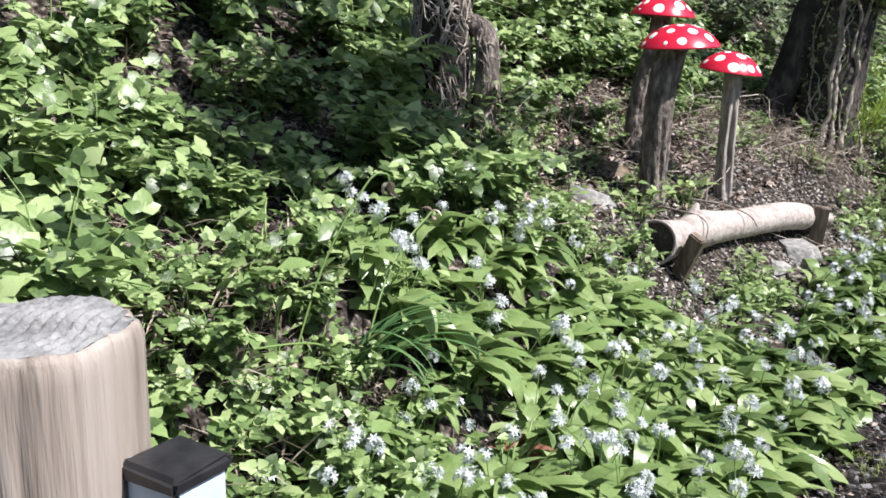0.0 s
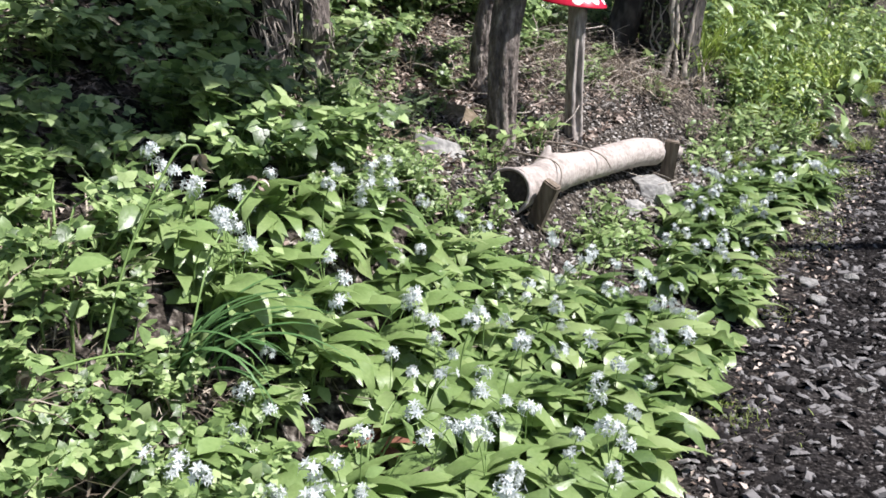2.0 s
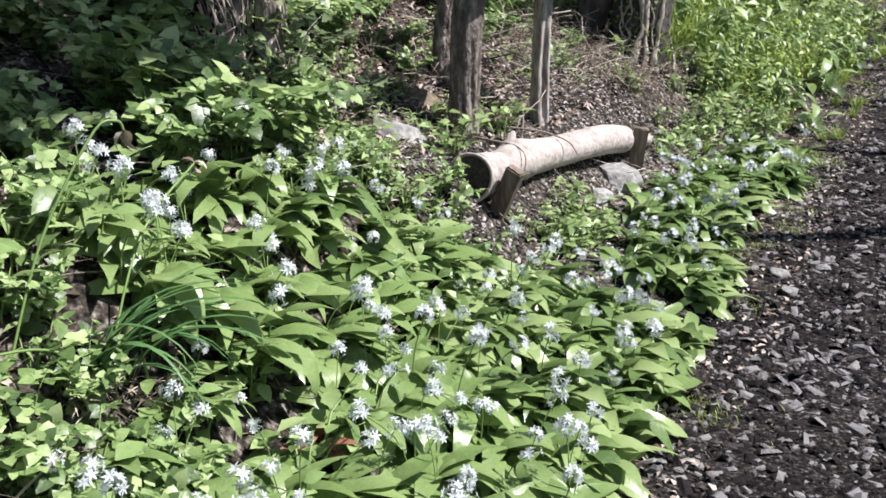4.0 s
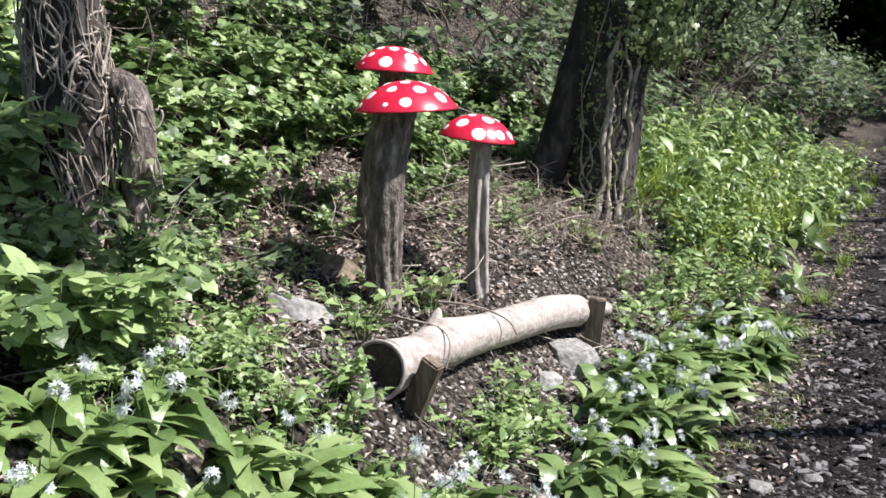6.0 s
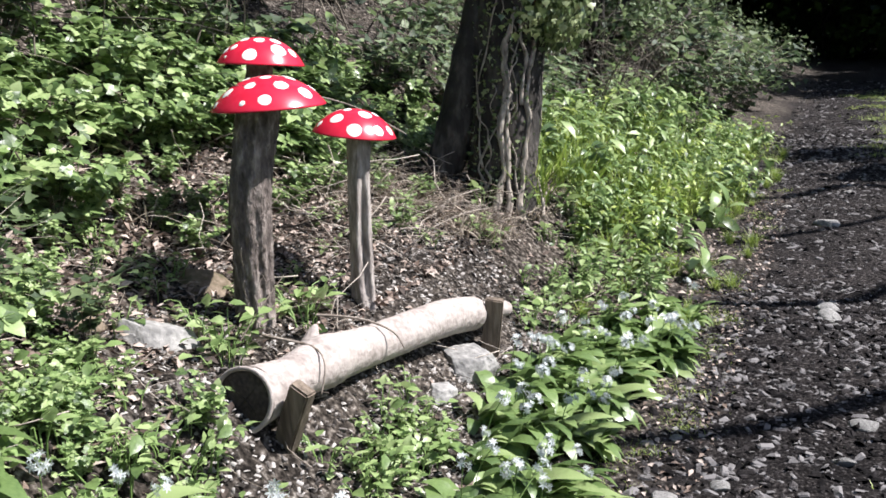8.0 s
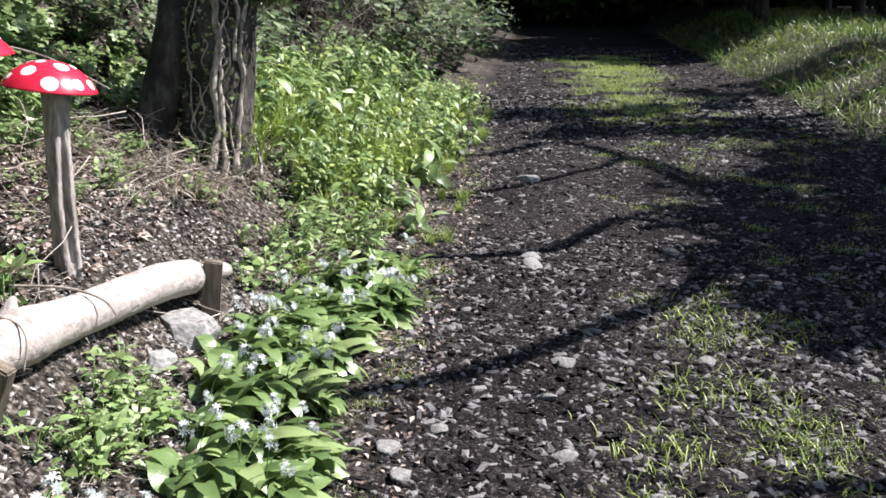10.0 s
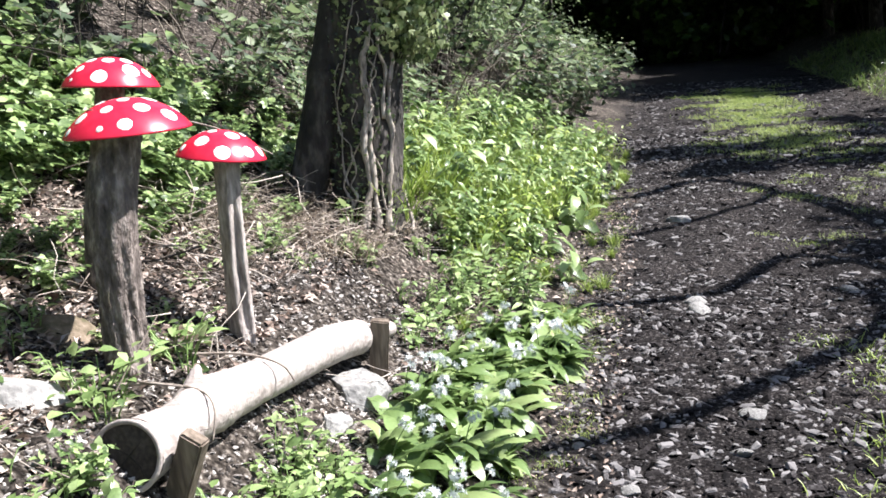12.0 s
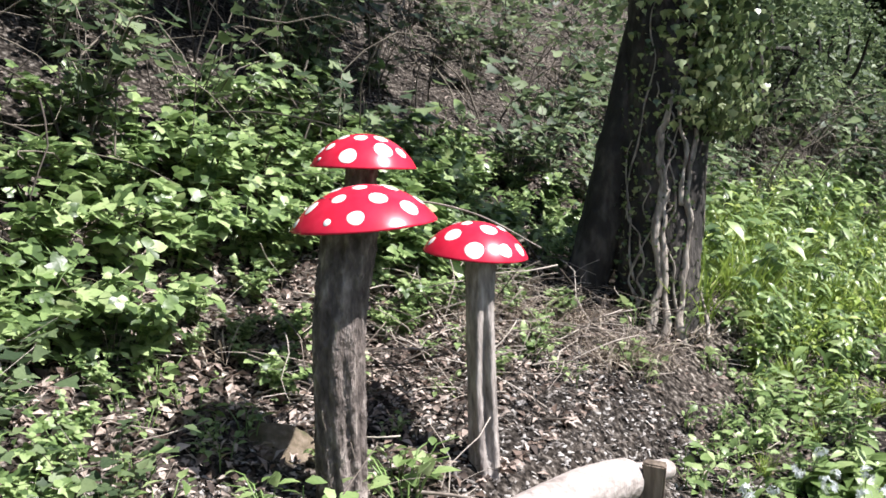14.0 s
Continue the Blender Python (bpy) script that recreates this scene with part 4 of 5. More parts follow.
plant_out(brambles, jittered(1.0, 2.2, -4.6, -2.6, 0.32, pr), pr, (0.4, 0.75), lean=0.3)
plant_out(brambles, jittered(2.1, 3.0, 1.3, 3.5, 0.26, pr), pr, (0.5, 0.9), lean=0.36)
plant_out(brambles, jittered(2.15, 2.5, -0.9, 1.2, 0.24, pr, lambda u, s: pr.random() < 0.5), pr, (0.28, 0.45), lean=0.3)
plant_out(brambles, jittered(0.95, 1.75, -1.7, -0.95, 0.2, pr, lambda u, s: pr.random() < 0.6), pr, (0.24, 0.4), lean=0.3)
drop_unused(brambles)

seedlings = [leafy_plant("seedling", 260 + k, "low green seedling with small rounded leaves on the bank", "plant", 6, 4, 0.13, simple_leaf(), 0.05, M_BRAMBLE, "low plants round the log", upright=0.4) for k in range(4)]
plant_out(seedlings, jittered(0.75, 1.35, -1.6, 0.1, 0.17, pr, lambda u, s: pr.random() < 0.8 and (u < 0.8 or s < -0.85)), pr, (0.7, 1.3))
plant_out(seedlings, jittered(0.8, 0.92, -0.35, 0.35, 0.1, pr), pr, (0.7, 1.3))
plant_out(seedlings, jittered(0.5, 1.5, 1.45, 3.3, 0.16, pr, lambda u, s: pr.random() < (0.75 if u < 0.9 else 0.3)), pr, (0.8, 1.5))
plant_out(seedlings, jittered(0.75, 1.6, -1.3, -0.85, 0.15, pr), pr, (0.6, 1.2))
plant_out(seedlings, [(pr.uniform(1.5, 2.4), pr.uniform(-0.6, 2.2)) for _ in range(26)], pr, (0.6, 1.1))
plant_out(seedlings, [(1.36, -0.32), (1.4, -0.24), (1.3, -0.38), (1.33, 0.16), (1.38, 0.2), (1.28, 0.1)], pr, (1.2, 1.7))
plant_out(seedlings, jittered(0.7, 1.35, -4.0, -2.2, 0.16, pr), pr, (0.9, 1.8))
plant_out(seedlings, jittered(0.75, 1.7, -1.7, -0.82, 0.14, pr), pr, (0.6, 1.1))
plant_out(seedlings, jittered(1.6, 2.25, -1.0, 0.0, 0.18, pr, lambda u, s: pr.random() < 0.45), pr, (0.7, 1.2))
plant_out(seedlings, jittered(0.70, 0.86, -0.22, 0.2, 0.09, pr), pr, (0.8, 1.2))
drop_unused(seedlings)
straws = [tuft("dry_grass", 350 + k, "tangle of dry straw-coloured grass and fern", 46, 0.26, 0.009, M_STRAW, "dry tangles on the bank", spread=0.08, up=0.7) for k in range(3)]
plant_out(straws, [(pr.uniform(0.95, 1.5), pr.uniform(-3.7, -2.7)) for _ in range(16)] + [(pr.uniform(1.15, 2.0), pr.uniform(1.3, 2.7)) for _ in range(34)] + [(pr.uniform(1.6, 3.2), pr.uniform(-3.5, 1.0)) for _ in range(16)] + [(pr.uniform(0.95, 2.0), pr.uniform(-4.4, -2.9)) for _ in range(22)], pr, (0.5, 1.1))
drop_unused(straws)

hedgerow = [leafy_plant("hedge_plant", 300 + k, "leafy hedgerow plant with long fresh green leaves", "plant", 10, 8, 0.5, blade(1, 0.36, 3, 0.2, 0.9, 0.7), (0.13, 0.10, 0.16, 0.12)[k], (M_BRAMBLE, M_GRASS, M_BRAMBLE, M_GARLIC)[k], "leafy growth beside the track", upright=0.75) for k in range(4)]
plant_out(hedgerow, [(pr.uniform(0.3, 0.95), pr.uniform(2.0, 3.2)) for _ in range(9)], pr, (0.4, 0.65))
plant_out(hedgerow, jittered(0.15, 1.9, 2.9, 9.0, 0.3, pr, lambda u, s: u > 0.25 + 0.15 * math.sin(s * 2) and (s > 3.3 or u > 0.9) and not (u > 1.0 and s < 3.1)), pr, (0.6, 1.05), lean=0.3)
drop_unused(hedgerow)
rushes = [tuft("grass_clump", 340 + k, "bright yellow-green clump of arching grass", 70, 0.42, 0.012, M_GRASS, "grass clumps beside the tree") for k in range(3)]
plant_out(rushes, [(pr.uniform(0.75, 1.9), pr.uniform(2.7, 5.6)) for _ in range(36)] + [(pr.uniform(0.3, 1.2), pr.uniform(3.5, 8.5)) for _ in range(14)], pr, (0.7, 1.3))
plant_out(rushes, jittered(0.05, 0.25, 1.9, 9.0, 0.3, pr), pr, (0.25, 0.5))
plant_out(rushes, [(pr.uniform(0.3, 0.9), pr.uniform(1.9, 3.4)) for _ in range(9)], pr, (0.3, 0.5))
drop_unused(rushes)

shade_shrubs = [leafy_plant("shade_shrub", 360 + k, "woodland shrub of small ivy-like leaves, darkened for shade", "bush", 16, 9, 0.7, ivy_leaf(), 0.085, M_SHADEDLEAF, "undergrowth on the slope", stem_mat=M_TWIG) for k in range(4)]
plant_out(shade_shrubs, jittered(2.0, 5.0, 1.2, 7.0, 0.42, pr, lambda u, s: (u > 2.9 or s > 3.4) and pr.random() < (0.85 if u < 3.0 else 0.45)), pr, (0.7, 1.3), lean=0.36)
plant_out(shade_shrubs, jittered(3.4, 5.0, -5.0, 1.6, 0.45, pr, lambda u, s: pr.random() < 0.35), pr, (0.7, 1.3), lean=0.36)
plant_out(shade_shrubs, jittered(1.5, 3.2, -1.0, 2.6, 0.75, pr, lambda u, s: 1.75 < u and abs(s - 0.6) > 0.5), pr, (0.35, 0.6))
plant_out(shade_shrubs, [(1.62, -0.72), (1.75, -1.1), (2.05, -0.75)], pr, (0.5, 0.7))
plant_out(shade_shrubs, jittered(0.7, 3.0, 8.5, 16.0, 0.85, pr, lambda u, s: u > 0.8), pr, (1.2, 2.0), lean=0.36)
drop_unused(shade_shrubs)


docks = [leafy_plant("broad_leaf_plant", 380 + k, "broad-leaved green plant among litter on the slope", "plant", 7, 2, 0.3, blade(1, 0.42, 6, 0.25, 1.0, 0.75), 0.15, M_BRAMBLE, "broad-leaved plants on the slope") for k in range(3)]
plant_out(docks, [(pr.uniform(2.0, 3.4), pr.uniform(1.6, 3.6)) for _ in range(22)], pr, (0.7, 1.2), lean=0.3)
plant_out(docks, jittered(0.3, 1.4, 3.2, 8.0, 0.5, pr), pr, (0.8, 1.2), lean=0.3)
drop_unused(docks)


# ---- single plants ----
def strap_clump():
    u, s = us_of(0.02, 3.2)
    p = on_ground(float(u), float(s))
    ob = thing("strap_leaved_clump", p, "clump of long arching blue-green strap leaves", "plant")
    r = np.random.default_rng(5)
    for k in range(28):
        ln = r.uniform(0.34, 0.58)
        t, f = blade(ln, 0.02, 10, 0.35, r.uniform(1.4, 2.8), 0.35)
        t = t @ rot(r.uniform(0.85, 1.4), 0, r.normal(-1.2, 0.6)).T + np.array((r.normal(0, 0.04), r.normal(0, 0.04), -0.01))
        part("strap_leaf", mesh_np("strap_leaf", t, f, M_IRIS), ob)
    for tip in ((0.18, 0.5, 0.42), (-0.25, -0.4, 0.2)):
        v, f = tube(smooth_line([(0, 0, 0), (tip[0] * 0.4, tip[1] * 0.4, tip[2] * 0.7), tip], 14), 0.0035, 6)
        part("flower_stalk", mesh_np("flower_stalk", v, f, M_STEM), ob)
        wither = [strew(blade(0.05, 0.018, 4, 0.4, 1.8, 0.7), np.repeat(np.array([tip]), 6, 0), rot(r.normal(-0.2, 0.5, 6), r.normal(0, 0.5, 6), r.uniform(0, 6.28, 6)), np.ones(6))]
        v, f = join(wither)
        part("withered_flower", mesh_np("withered_flower", v, f, M_DEAD), ob, "papery brown withered flower")
    return ob


strap_clump()


def withered_stalk():
    base = np.array((-0.16, 3.05, float(height(-0.16, 3.05))))
    ob = thing("withered_daffodil", base, "tall bent green stalk with a withered papery flower head", "flower")
    tip = np.array((0.093, 3.31, 0.855)) - base
    line = smooth_line([(0, 0, 0), tip * (0.3, 0.4, 0.55), tip * (0.75, 0.8, 1.0), tip * (0.95, 0.96, 1.05), tip], 24)
    v, f = tube(line, 0.0035, 6)
    part("stalk", mesh_np("stalk", v, f, M_STEM), ob)
    r = np.random.default_rng(15)
    v, f = strew(blade(0.06, 0.02, 4, 0.5, 1.6, 0.7), np.repeat(tip[None], 7, 0), rot(r.normal(-0.9, 0.4, 7), r.normal(0, 0.5, 7), r.uniform(0, 6.28, 7)), r.uniform(0.7, 1.2, 7))
    part("flower", mesh_np("flower", v, f, M_STRAW), ob, "papery buff withered flower")


withered_stalk()


def dock_plant():
    x, y = 0.50, 3.27
    ob = thing("dying_dock", (x, y, float(height(x, y))), "dying dock plant with curled red-brown leaves", "plant")
    r = np.random.default_rng(8)
    for k in range(8):
        t, f = blade(r.uniform(0.12, 0.2), 0.05, 7, 0.5, r.uniform(0.8, 2.0), 0.7)
        part("dead_leaf", mesh_np("dead_leaf", t @ rot(r.uniform(0.6, 1.3), r.normal(0, 0.4), r.normal(-2.0, 1.0)).T, f, M_DOCK), ob)
    return ob


M_DOCK = material("red_brown_leaf", [(0.08, 0.025, 0.016), (0.19, 0.07, 0.045), (0.3, 0.14, 0.09)], rough=0.7, bump=0.3, translucent=0.1)
dock_plant()


def bramble_cane(points, name, label):
    v, f = tube(smooth_line(points, 40), np.linspace(0.006, 0.003, 40), 6, 0.1, 3)
    return tagged(new(name, mesh_np(name, v, f, M_TWIG)), label, "twig", "dry canes over the log")


bramble_cane([(1.22, 5.42, 0.42), (1.35, 5.38, 0.41), (1.47, 5.26, 0.40), (1.50, 5.17, 0.36), (1.48, 5.14, 0.26)], "dry_cane", "thin dry cane lying over the pale log")
bramble_cane([(1.50, 5.66, 0.42), (1.68, 5.62, 0.40), (1.80, 5.54, 0.36), (1.84, 5.50, 0.30)], "dry_cane", "thin dry cane lying over the pale log")
bramble_cane([(1.20, 5.50, 0.43), (1.3, 5.4, 0.42), (1.42, 5.3, 0.41)], "dry_cane", "thin dry cane lying over the pale log")
bramble_cane([(1.3, 6.6, 1.25), (1.55, 6.55, 1.28), (1.8, 6.5, 1.22), (2.05, 6.5, 1.08)], "dry_cane", "bent dry bramble cane behind the toadstools")


# ---- loose stuff on the ground ----
def stuff(name, pieces, mat, label, category):
    v, f = join(pieces)
    return tagged(new(name, mesh_np(name, v, f, mat)), label, category, kind="stuff")


def chip():
    v = np.array([(-0.6, -0.26, 0), (0.55, -0.32, 0), (0.65, 0.22, 0), (-0.45, 0.32, 0), (-0.45, -0.16, 0.2), (0.42, -0.2, 0.14), (0.46, 0.14, 0.2), (-0.3, 0.2, 0.16)])
    f = np.array([(4, 5, 6, 7), (0, 1, 5, 4), (1, 2, 6, 5), (2, 3, 7, 6), (3, 0, 4, 7)])
    return v, f


def lay(n, u, s, r, size, template, flat=0.25, lift=0.0, power=1.0):
    p = on_ground(u, s)
    p[:, 2] += lift
    return strew(template, p, rot(r.normal(0, flat, n), r.normal(0, flat, n), r.uniform(0, 6.28, n)), r.uniform(*size, n) ** power)


gr = np.random.default_rng(33)
n = 46000
gs = gr.uniform(0, 1, n) ** 1.5 * 15 - 4.0
gu = gr.uniform(-4.5, 0.25, n)
keep = gu + 0.16 * np.sin(gs * 2.3) + gr.normal(0, 0.12, n) < 0.12
gu, gs = gu[keep], gs[keep]
gu, gs = np.concatenate([gu, gr.uniform(-3.2, 0.05, 18000), gr.uniform(-4.2, 0.1, 6000)]), np.concatenate([gs, gr.uniform(-2.8, 3.2, 18000), gr.uniform(6.5, 22, 6000)])
sizes = np.clip(np.exp(gr.normal(-3.66, 0.45, len(gu))), 0.011, 0.07) * np.where(gs > 8, 1.5, 1.0)
v, f = strew(chip(), on_ground(gu, gs) - np.array((0, 0, 0.002)), rot(gr.normal(0, 0.35, len(gu)), gr.normal(0, 0.35, len(gu)), gr.uniform(0, 6.28, len(gu))), sizes)
tagged(new("gravel", mesh_np("gravel", v, f, M_GRAVEL, smooth=False)), "loose dark and pale stone chips on the track", "gravel", kind="stuff")

stone_meshes = [rock_mesh((1.0, r_, 0.4), 40 + k, M_STONE, 3) for k, r_ in enumerate((0.7, 0.85, 0.6, 0.9))]
for me in stone_meshes:
    me.name = "stone"
for k in range(150):
    u, s = gr.uniform(-3.8, 0.12), gr.uniform(-3.0, 8.0)
    p = on_ground(u, s)
    ob = new("stone", stone_meshes[k % 4])
    z = float(np.clip(np.exp(gr.normal(-3.2, 0.4)), 0.02, 0.1))
    ob.matrix_world = pose(p[0], p[1], p[2] + z * 0.05, gr.uniform(-12, 12), gr.uniform(-12, 12), gr.uniform(0, 360)) @ Matrix.Scale(z, 4)
    ob.parent = ground
for x, y, z in ((3.72, 5.2, 0.11), (3.45, 4.95, 0.09), (4.55, 6.66, 0.14), (4.45, 6.5, 0.16), (5.9, 8.6, 0.2), (2.65, 4.85, 0.16), (2.6, 4.65, 0.13), (4.3, 4.9, 0.09), (5.4, 6.3, 0.13), (2.9, 4.9, 0.08), (3.2, 4.5, 0.1)):
    ob = new("path_stone", stone_meshes[int(x * 10) % 4])
    ob.matrix_world = pose(x, y, float(height(x, y)) + z * 0.04, 4, -5, x * 90) @ Matrix.Scale(z, 4)
    tagged(ob, "pale flat stone lying on the dark gravel track", "stone", "pale stones on the track")

lr = np.random.default_rng(44)
n = 15000
lu, ls = lr.uniform(0.1, 4.5, n), lr.uniform(-5, 6.5, n)
bare = (lu > 0.6) & (lu < 1.65) & (ls > -0.8) & (ls < 1.5) & (lr.uniform(0, 1, n) < 0.7) | (lu > 2.9) & (lr.uniform(0, 1, n) < 0.75)
lu, ls = lu[~bare], ls[~bare]
n = len(lu)
dead = blade(1, 0.5, 2, 0.35, 0.9, 0.7)
p1 = lay(n, lu, ls, lr, (0.02, 0.06), dead, 0.45, 0.008)
n2 = 9000
p2 = lay(n2, np.clip(lr.normal(2.0, 0.45, n2), 1.2, 4), lr.normal(0.6, 1.3, n2), lr, (0.025, 0.065), dead, 0.5, 0.012)
n3 = 1500
p3 = lay(n3, lr.uniform(-0.25, 0.15, n3), lr.uniform(-2, 6, n3), lr, (0.02, 0.045), dead, 0.35, 0.008)
stuff("leaf_litter", [p1, p2, p3], M_DEAD, "dry brown and grey fallen leaves on the slope", "leaf litter")
twig = tube(smooth_line([(-0.5, 0, 0), (-0.15, 0.05, 0.05), (0.2, -0.04, 0.06), (0.5, 0.05, 0.0)], 7), np.linspace(0.007, 0.003, 7), 5, 0.1, 2)
n = 1500
q1 = lay(n, lr.uniform(0.6, 3.6, n), lr.uniform(-4, 5, n), lr, (0.08, 0.4), twig, 0.25, 0.015)
n = 420
pp = on_ground(np.clip(lr.normal(1.75, 0.35, n), 1.25, 3), lr.normal(1.6, 0.9, n))
pp[:, 2] += lr.uniform(0.02, 0.16, n)
q2 = strew(twig, pp, rot(lr.normal(0, 0.4, n), lr.normal(0, 0.5, n), lr.uniform(0, 6.28, n)), lr.uniform(0.15, 0.55, n))
n = 200
q3 = lay(n, lr.uniform(-4, 0.1, n), lr.uniform(-2, 8, n), lr, (0.05, 0.16), twig, 0.15, 0.008)
n = 500
pp = on_ground(lr.uniform(2.6, 6, n), lr.uniform(-2, 6, n))
pp[:, 2] += lr.uniform(0.1, 1.0, n)
q4 = strew(twig, pp, rot(lr.normal(0, 0.5, n), lr.normal(0.6, 0.6, n), lr.uniform(0, 6.28, n)), lr.uniform(0.3, 0.8, n))
# Darker wood than the fallen twigs, carrying the slope's shade in its tone.
stuff("hanging_twigs", [q4], M_BRANCH, "bare brown twigs hanging in the undergrowth up the slope", "twigs")
stuff("fallen_twigs", [q1, q2, q3], M_TWIG, "dry broken twigs scattered over soil and litter", "twigs")

pebble_u, pebble_s = lr.uniform(0.55, 1.9, 9000), lr.uniform(-1.0, 1.9, 9000)
stuff("bank_chips", [lay(9000, pebble_u, pebble_s, lr, (0.008, 0.028), chip(), 0.45)], M_BANKCHIP, "small grey chips on bare bank soil", "gravel")

def undergrowth():
    """The far undergrowth up the slope and along the hedge, in uneven heaps of leaves."""
    r = np.random.default_rng(91)
    spots = np.array(jittered(4.9, 10.5, -6, 15, 0.7, r) + jittered(0.9, 6.6, 15.0, 30.0, 0.9, r) + jittered(3.0, 6.6, 7.0, 15.0, 0.7, r))
    reach = r.uniform(0.35, 0.8, len(spots))
    n = 19000
    own = r.integers(0, len(spots), n)
    p = on_ground(spots[own, 0], spots[own, 1])
    d = r.normal(0, 1, (n, 3))
    d /= np.linalg.norm(d, axis=1)[:, None]
    p += d * reach[own][:, None] * r.uniform(0.5, 1.0, (n, 1)) + np.array((0, 0, 0.3))
    turns = rot(r.normal(0.2, 0.5, n), r.normal(0.3, 0.5, n), r.uniform(0, 6.28, n))
    stuff("undergrowth", [strew(ivy_leaf(), p, turns, r.uniform(0.07, 0.14, n))], M_SHADEDLEAF, "dense undergrowth covering the upper slope, darkened for shade", "undergrowth")


undergrowth()


def thicket():
    """Bare arching shoots up the slope and in the hedge beyond the ivy tree."""
    r = np.random.default_rng(61)
    spots = np.concatenate([np.stack([r.uniform(2.9, 6.0, 260), r.uniform(-2.0, 6.5, 260)], -1), np.stack([r.uniform(1.1, 3.0, 240), r.uniform(5.5, 12.0, 240)], -1)])
    pieces = []
    for k, (u, s) in enumerate(spots):
        p = on_ground(u, s)
        az, ln, lean = r.uniform(0, 6.28), r.uniform(0.4, 1.3), r.uniform(0.4, 1.3)
        out = np.array((math.cos(az), math.sin(az), 0.0))
        pts = [p - (0, 0, 0.05), p + out * ln * 0.2 * lean + (0, 0, ln * 0.45), p + out * ln * 0.6 * lean + (0, 0, ln * 0.75) + r.normal(0, 0.06, 3), p + out * ln * lean + (0, 0, ln * r.uniform(0.5, 0.95))]
        line = smooth_line(pts, 9)
        w = r.uniform(0.003, 0.009)
        pieces.append(tube(line, np.linspace(w, w * 0.35, 9), 4, 0.1, k, closed=False))
        for q in range(3):
            i = int(r.integers(3, 8))
            tip = line[i] + r.normal(0, 0.16, 3)
            pieces.append(tube(smooth_line([line[i], (line[i] + tip) / 2 + r.normal(0, 0.03, 3), tip], 5), np.linspace(w * 0.5, w * 0.2, 5), 3, 0, k, closed=False))
    stuff("bare_thicket", pieces, M_BRANCH, "tangle of bare brown branches and shoots on the slope", "thicket")


thicket()

# grass on the track and the far verge
tufts = [tuft("grass_tuft", 400 + k, "short bright tuft of grass in the track", 150, 0.04, 0.0035, M_GRASS, "grass tufts in the track", spread=0.07, up=1.1) for k in range(3)]
plant_out(tufts, [us_of(x, y) for x, y in ((4.05, 4.25), (4.2, 4.3), (4.15, 4.12), (3.65, 4.43), (3.6, 4.35), (4.46, 5.12), (4.6, 5.2), (4.3, 4.6), (3.9, 4.0), (4.0, 4.75), (3.3, 4.1), (4.75, 5.4), (4.9, 5.0))], gr, (1.3, 2.2))
plant_out(tufts, [(gr.uniform(-3.9, -1.2), gr.uniform(0.8, 9)) for _ in range(75)], gr, (0.7, 1.5))
plant_out(tufts, [(gr.normal(-2.0, 0.45), gr.uniform(8.5, 19)) for _ in range(170)], gr, (1.4, 2.4))
plant_out(tufts, [(gr.uniform(-0.15, 0.2), gr.uniform(-1.5, 9)) for _ in range(60)], gr, (0.5, 1.0))
drop_unused(tufts)
n = 15000
vu, vs = gr.uniform(-8.5, -4.2, n), gr.uniform(2, 26, n)
stuff("verge_grass", [lay(n, vu, vs, gr, (0.15, 0.42), (blade(1, 0.05, 3, 0.3, 1.5, 0.45)[0] @ rot(1.15, 0, 0).T, blade(1, 0.035, 3)[1]), 0.45)], M_VERGE, "long bright grass on the verge bank", "grass")


# ---- trees round about ----
def wood_tree(u, s, tall, middle, spread, clumps, leaves, size, seed, girth=0.16, label="tall woodland tree in fresh leaf added for shade and backdrop", mat=None):
    p = on_ground(u, s)
    ob = thing("woodland_tree", p, label, "tree", "trees of the wood")
    r = np.random.default_rng(seed)
    line = smooth_line([(0, 0, -0.3), (r.normal(0, 0.1), r.normal(0, 0.1), tall * 0.4), (middle[0] * 0.3, middle[1] * 0.3, tall * 0.75), (middle[0] * 0.5, middle[1] * 0.5, tall)], 24)
    v, f = tube(line, np.linspace(girth, girth * 0.35, 24), 14, 0.06, seed)
    part("trunk", mesh_np("trunk", v, f, M_TRUNK), ob)
    crown(ob, middle, spread, clumps, leaves, size, seed, mat)
    return ob


# Trees added beside the track, crowns out of view, to throw shade on it.
for k, (u, s, h, spr, n) in enumerate(((-6.5, 2.2, 5.4, 0.9, 3600), (-6.1, 4.5, 5.2, 1.4, 7500), (-6.9, 6.6, 5.6, 1.7, 8000), (-5.0, 10.0, 5.6, 1.8, 8000), (-8.4, 8.6, 6.5, 1.6, 5000), (-7.9, 4.4, 6.2, 1.5, 7000), (-6.6, 5.6, 4.6, 1.2, 5000), (-5.4, 6.6, 4.2, 0.9, 4000), (-5.2, 3.4, 4.6, 0.7, 1800), (-8.2, 1.6, 6.0, 1.2, 4000), (-7.6, 13.5, 6.0, 1.5, 5000), (-5.2, 3.4, 5.2, 0.9, 2600), (-4.9, 5.0, 5.2, 0.9, 3200))):
    wood_tree(u - 0.8, s, h + 1, (0.65, -0.46, h), (spr, spr, 1.2), 14, n, 0.15, 500 + k)
for k in range(21):
    s = 21 + (k // 3) * 2.6
    wood_tree((-10.5, -6.5, 3.5)[k % 3] + gr.normal(0, 0.6), s + gr.normal(0, 0.6), 7.5, (0, 0, 4.6), (3.6, 3.6, 3.0), 26, 5200, 0.34, 540 + k, 0.2)
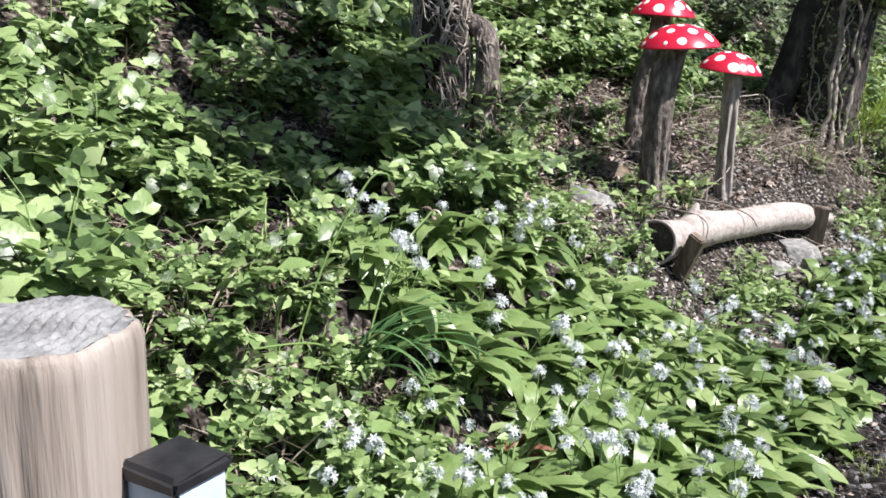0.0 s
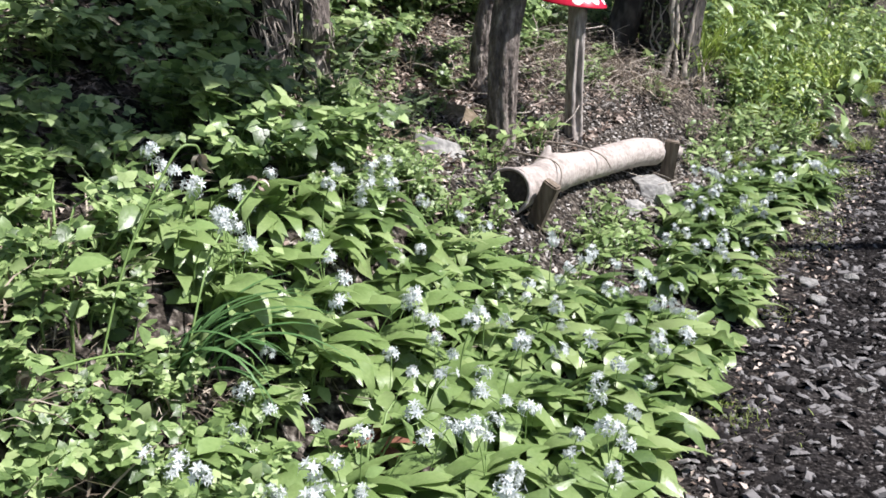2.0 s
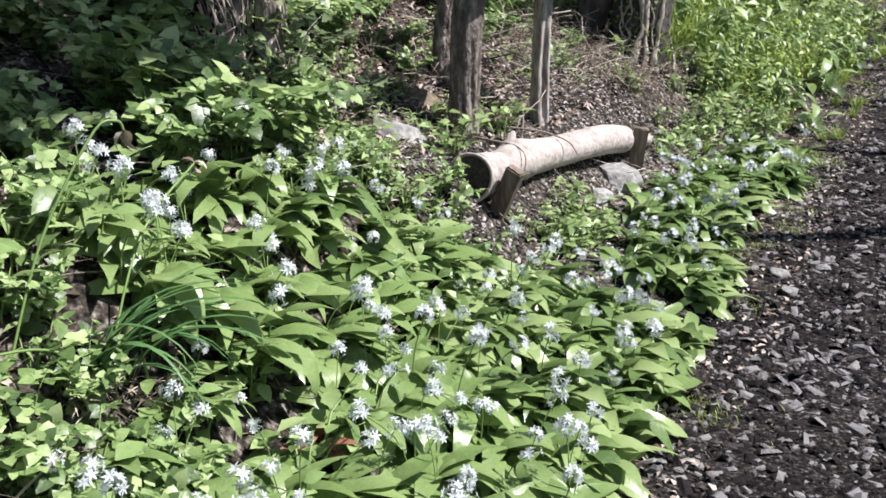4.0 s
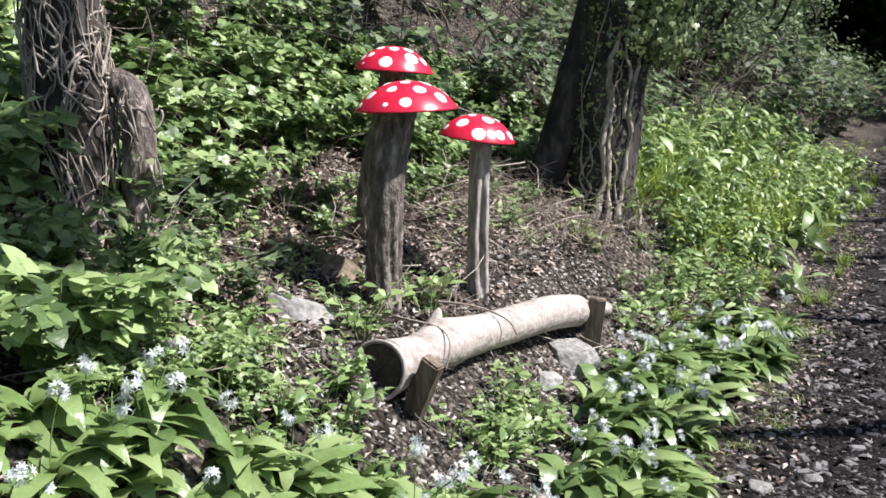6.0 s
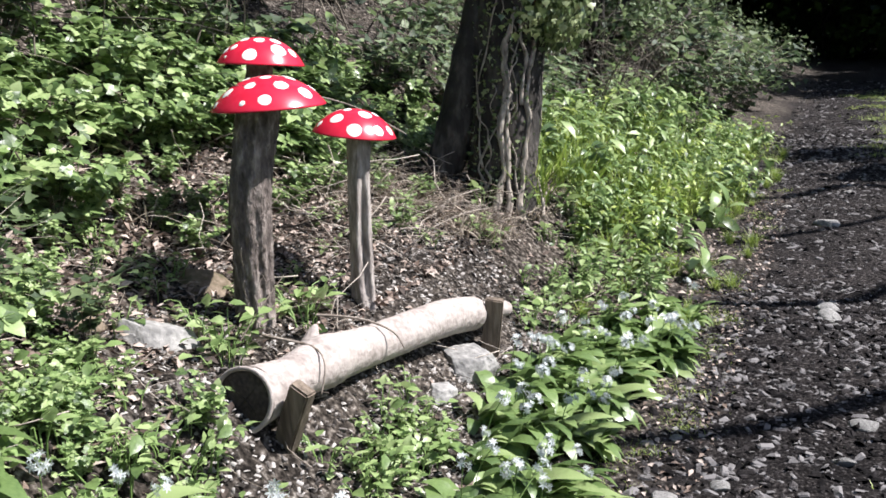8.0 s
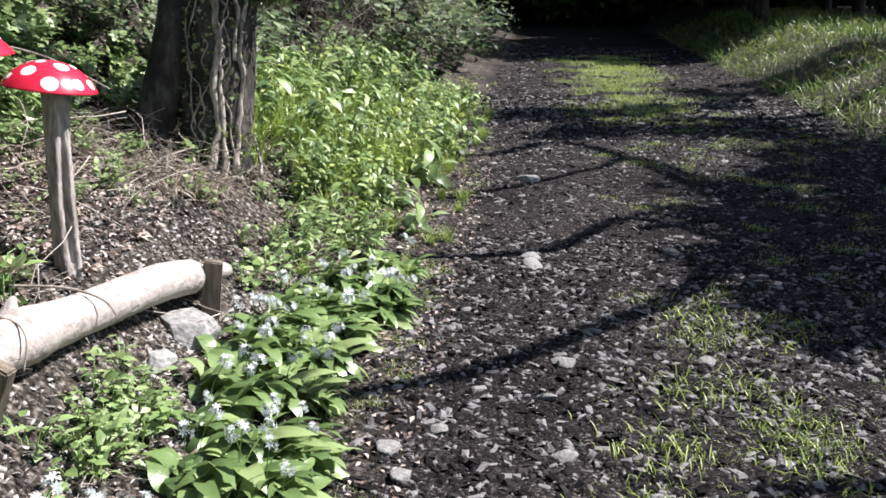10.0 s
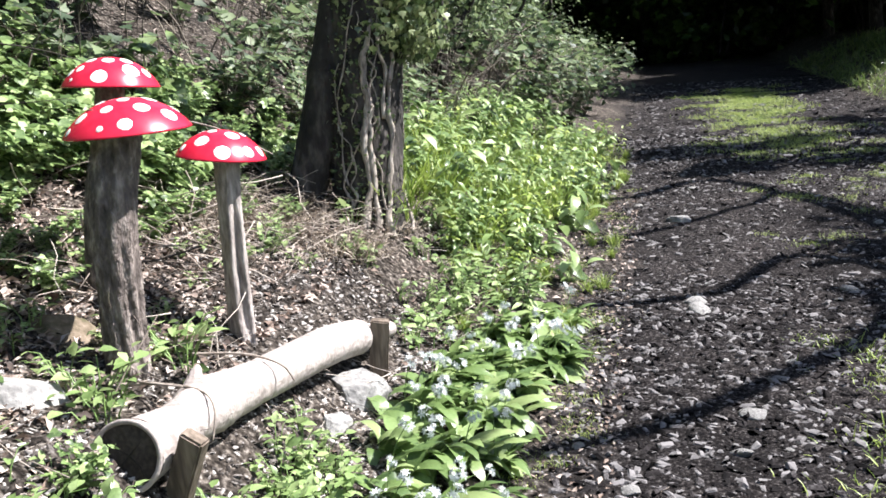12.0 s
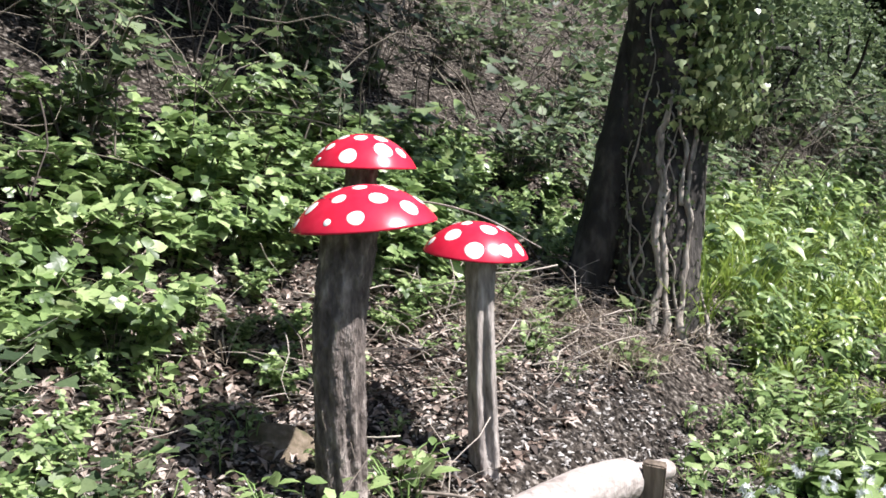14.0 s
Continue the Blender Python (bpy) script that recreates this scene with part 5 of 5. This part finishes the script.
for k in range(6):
    wood_tree(2.2 + 0.5 * (k % 2), 9.0 + k * 1.7, 3.2, (-0.2, 0.1, 1.5), (1.2, 1.2, 1.1), 26, 4200, 0.085, 720 + k, 0.05, "tall tangled hedge bush beside the track", M_SHADEDLEAF)
for k in range(9):
    wood_tree(-13 + k * 2.6, 33 + gr.uniform(0, 2), 7.5, (0, 0, 3.0), (2.4, 2.4, 3.4), 30, 6000, 0.4, 570 + k, 0.2, "dense dark tree closing the far end of the track")
for k in range(9):
    wood_tree(-14 + k * 2.7, 37 + gr.uniform(0, 2), 7.5, (0, 0, 2.4), (2.6, 2.6, 3.2), 34, 7000, 0.42, 660 + k, 0.2, "dense dark tree closing the far end of the track")
for k in range(8):
    wood_tree(gr.uniform(10, 13), -8 + k * 4.0, 8, (0, 0, 4.5), (2.8, 2.8, 3.0), 20, 3600, 0.22, 600 + k, 0.18)
for x, y, g in ((-0.16, 8.3, 0.15), (-0.66, 8.1, 0.12), (-0.2, 10.2, 0.12), (1.4, 11.2, 0.14)):
    wood_tree(*(float(q) for q in us_of(x, y)), 7, (0.2, 0.3, 6.2), (2.0, 2.0, 1.0), 14, 2600, 0.16, 700 + int(g * 100), g, "dark slim trunk standing in the shade up the slope")
# Added tree; its boughs reach out only to darken the slope below.
wood_tree(6.6, 0.2, 6.0, (2.9, -2.0, 1.9), (1.6, 1.5, 0.9), 14, 3600, 0.13, 690, 0.14, "leaning tree with leafy boughs added to shade the slope")
for k in range(5):
    wood_tree(gr.uniform(-12, 3), -14 - gr.uniform(0, 3), 8, (0, 0, 5), (2.8, 2.8, 2.6), 18, 1800, 0.28, 640 + k, 0.18, "tall leafy tree closing the track behind")


def leaning_tree():
    """Unseen leaning tree added over the verge; long limbs bar the track with shade."""
    p = on_ground(-7.2, 1.4)
    ob = thing("leaning_tree", p, "unseen bare-limbed leaning tree added to shade the track", "tree", "trees of the wood")
    v, f = tube(smooth_line([(0, 0, -0.3), (0.1, 0.0, 1.5), (-0.1, 0.1, 3.0), (-0.3, 0.3, 4.6), (-0.5, 0.6, 6.5)], 24), np.linspace(0.17, 0.06, 24), 14, 0.06, 3)
    part("trunk", mesh_np("trunk", v, f, M_TRUNK), ob)
    root = Vector(p)

    def limb(ground_points, h, r0):
        pts = [Vector((x + SUN_TO.x / SUN_TO.z * h, y + SUN_TO.y / SUN_TO.z * h, h - 0.1)) - root for x, y in ground_points]
        pts.append(Vector((-0.2, 0.2, min(h - 0.6, 4.2))))
        v, f = tube(smooth_line([tuple(q) for q in pts], 30), np.linspace(r0 * 0.6, r0, 30), 9, 0.12, int(h * 10))
        part("bough", mesh_np("bough", v, f, M_TRUNK), ob)
    limb([(2.2, 5.3), (2.77, 5.33), (3.46, 5.34), (4.71, 5.62), (6.03, 6.02)], 4.2, 0.085)
    limb([(3.4, 7.1), (3.82, 7.0), (4.69, 6.75), (5.8, 6.9)], 4.6, 0.07)
    limb([(4.6, 8.3), (5.15, 8.4), (6.49, 8.73), (7.2, 8.6)], 5.0, 0.06)
    limb([(5.0, 9.9), (6.0, 9.8), (7.2, 9.6)], 5.3, 0.09)
    return ob


leaning_tree()
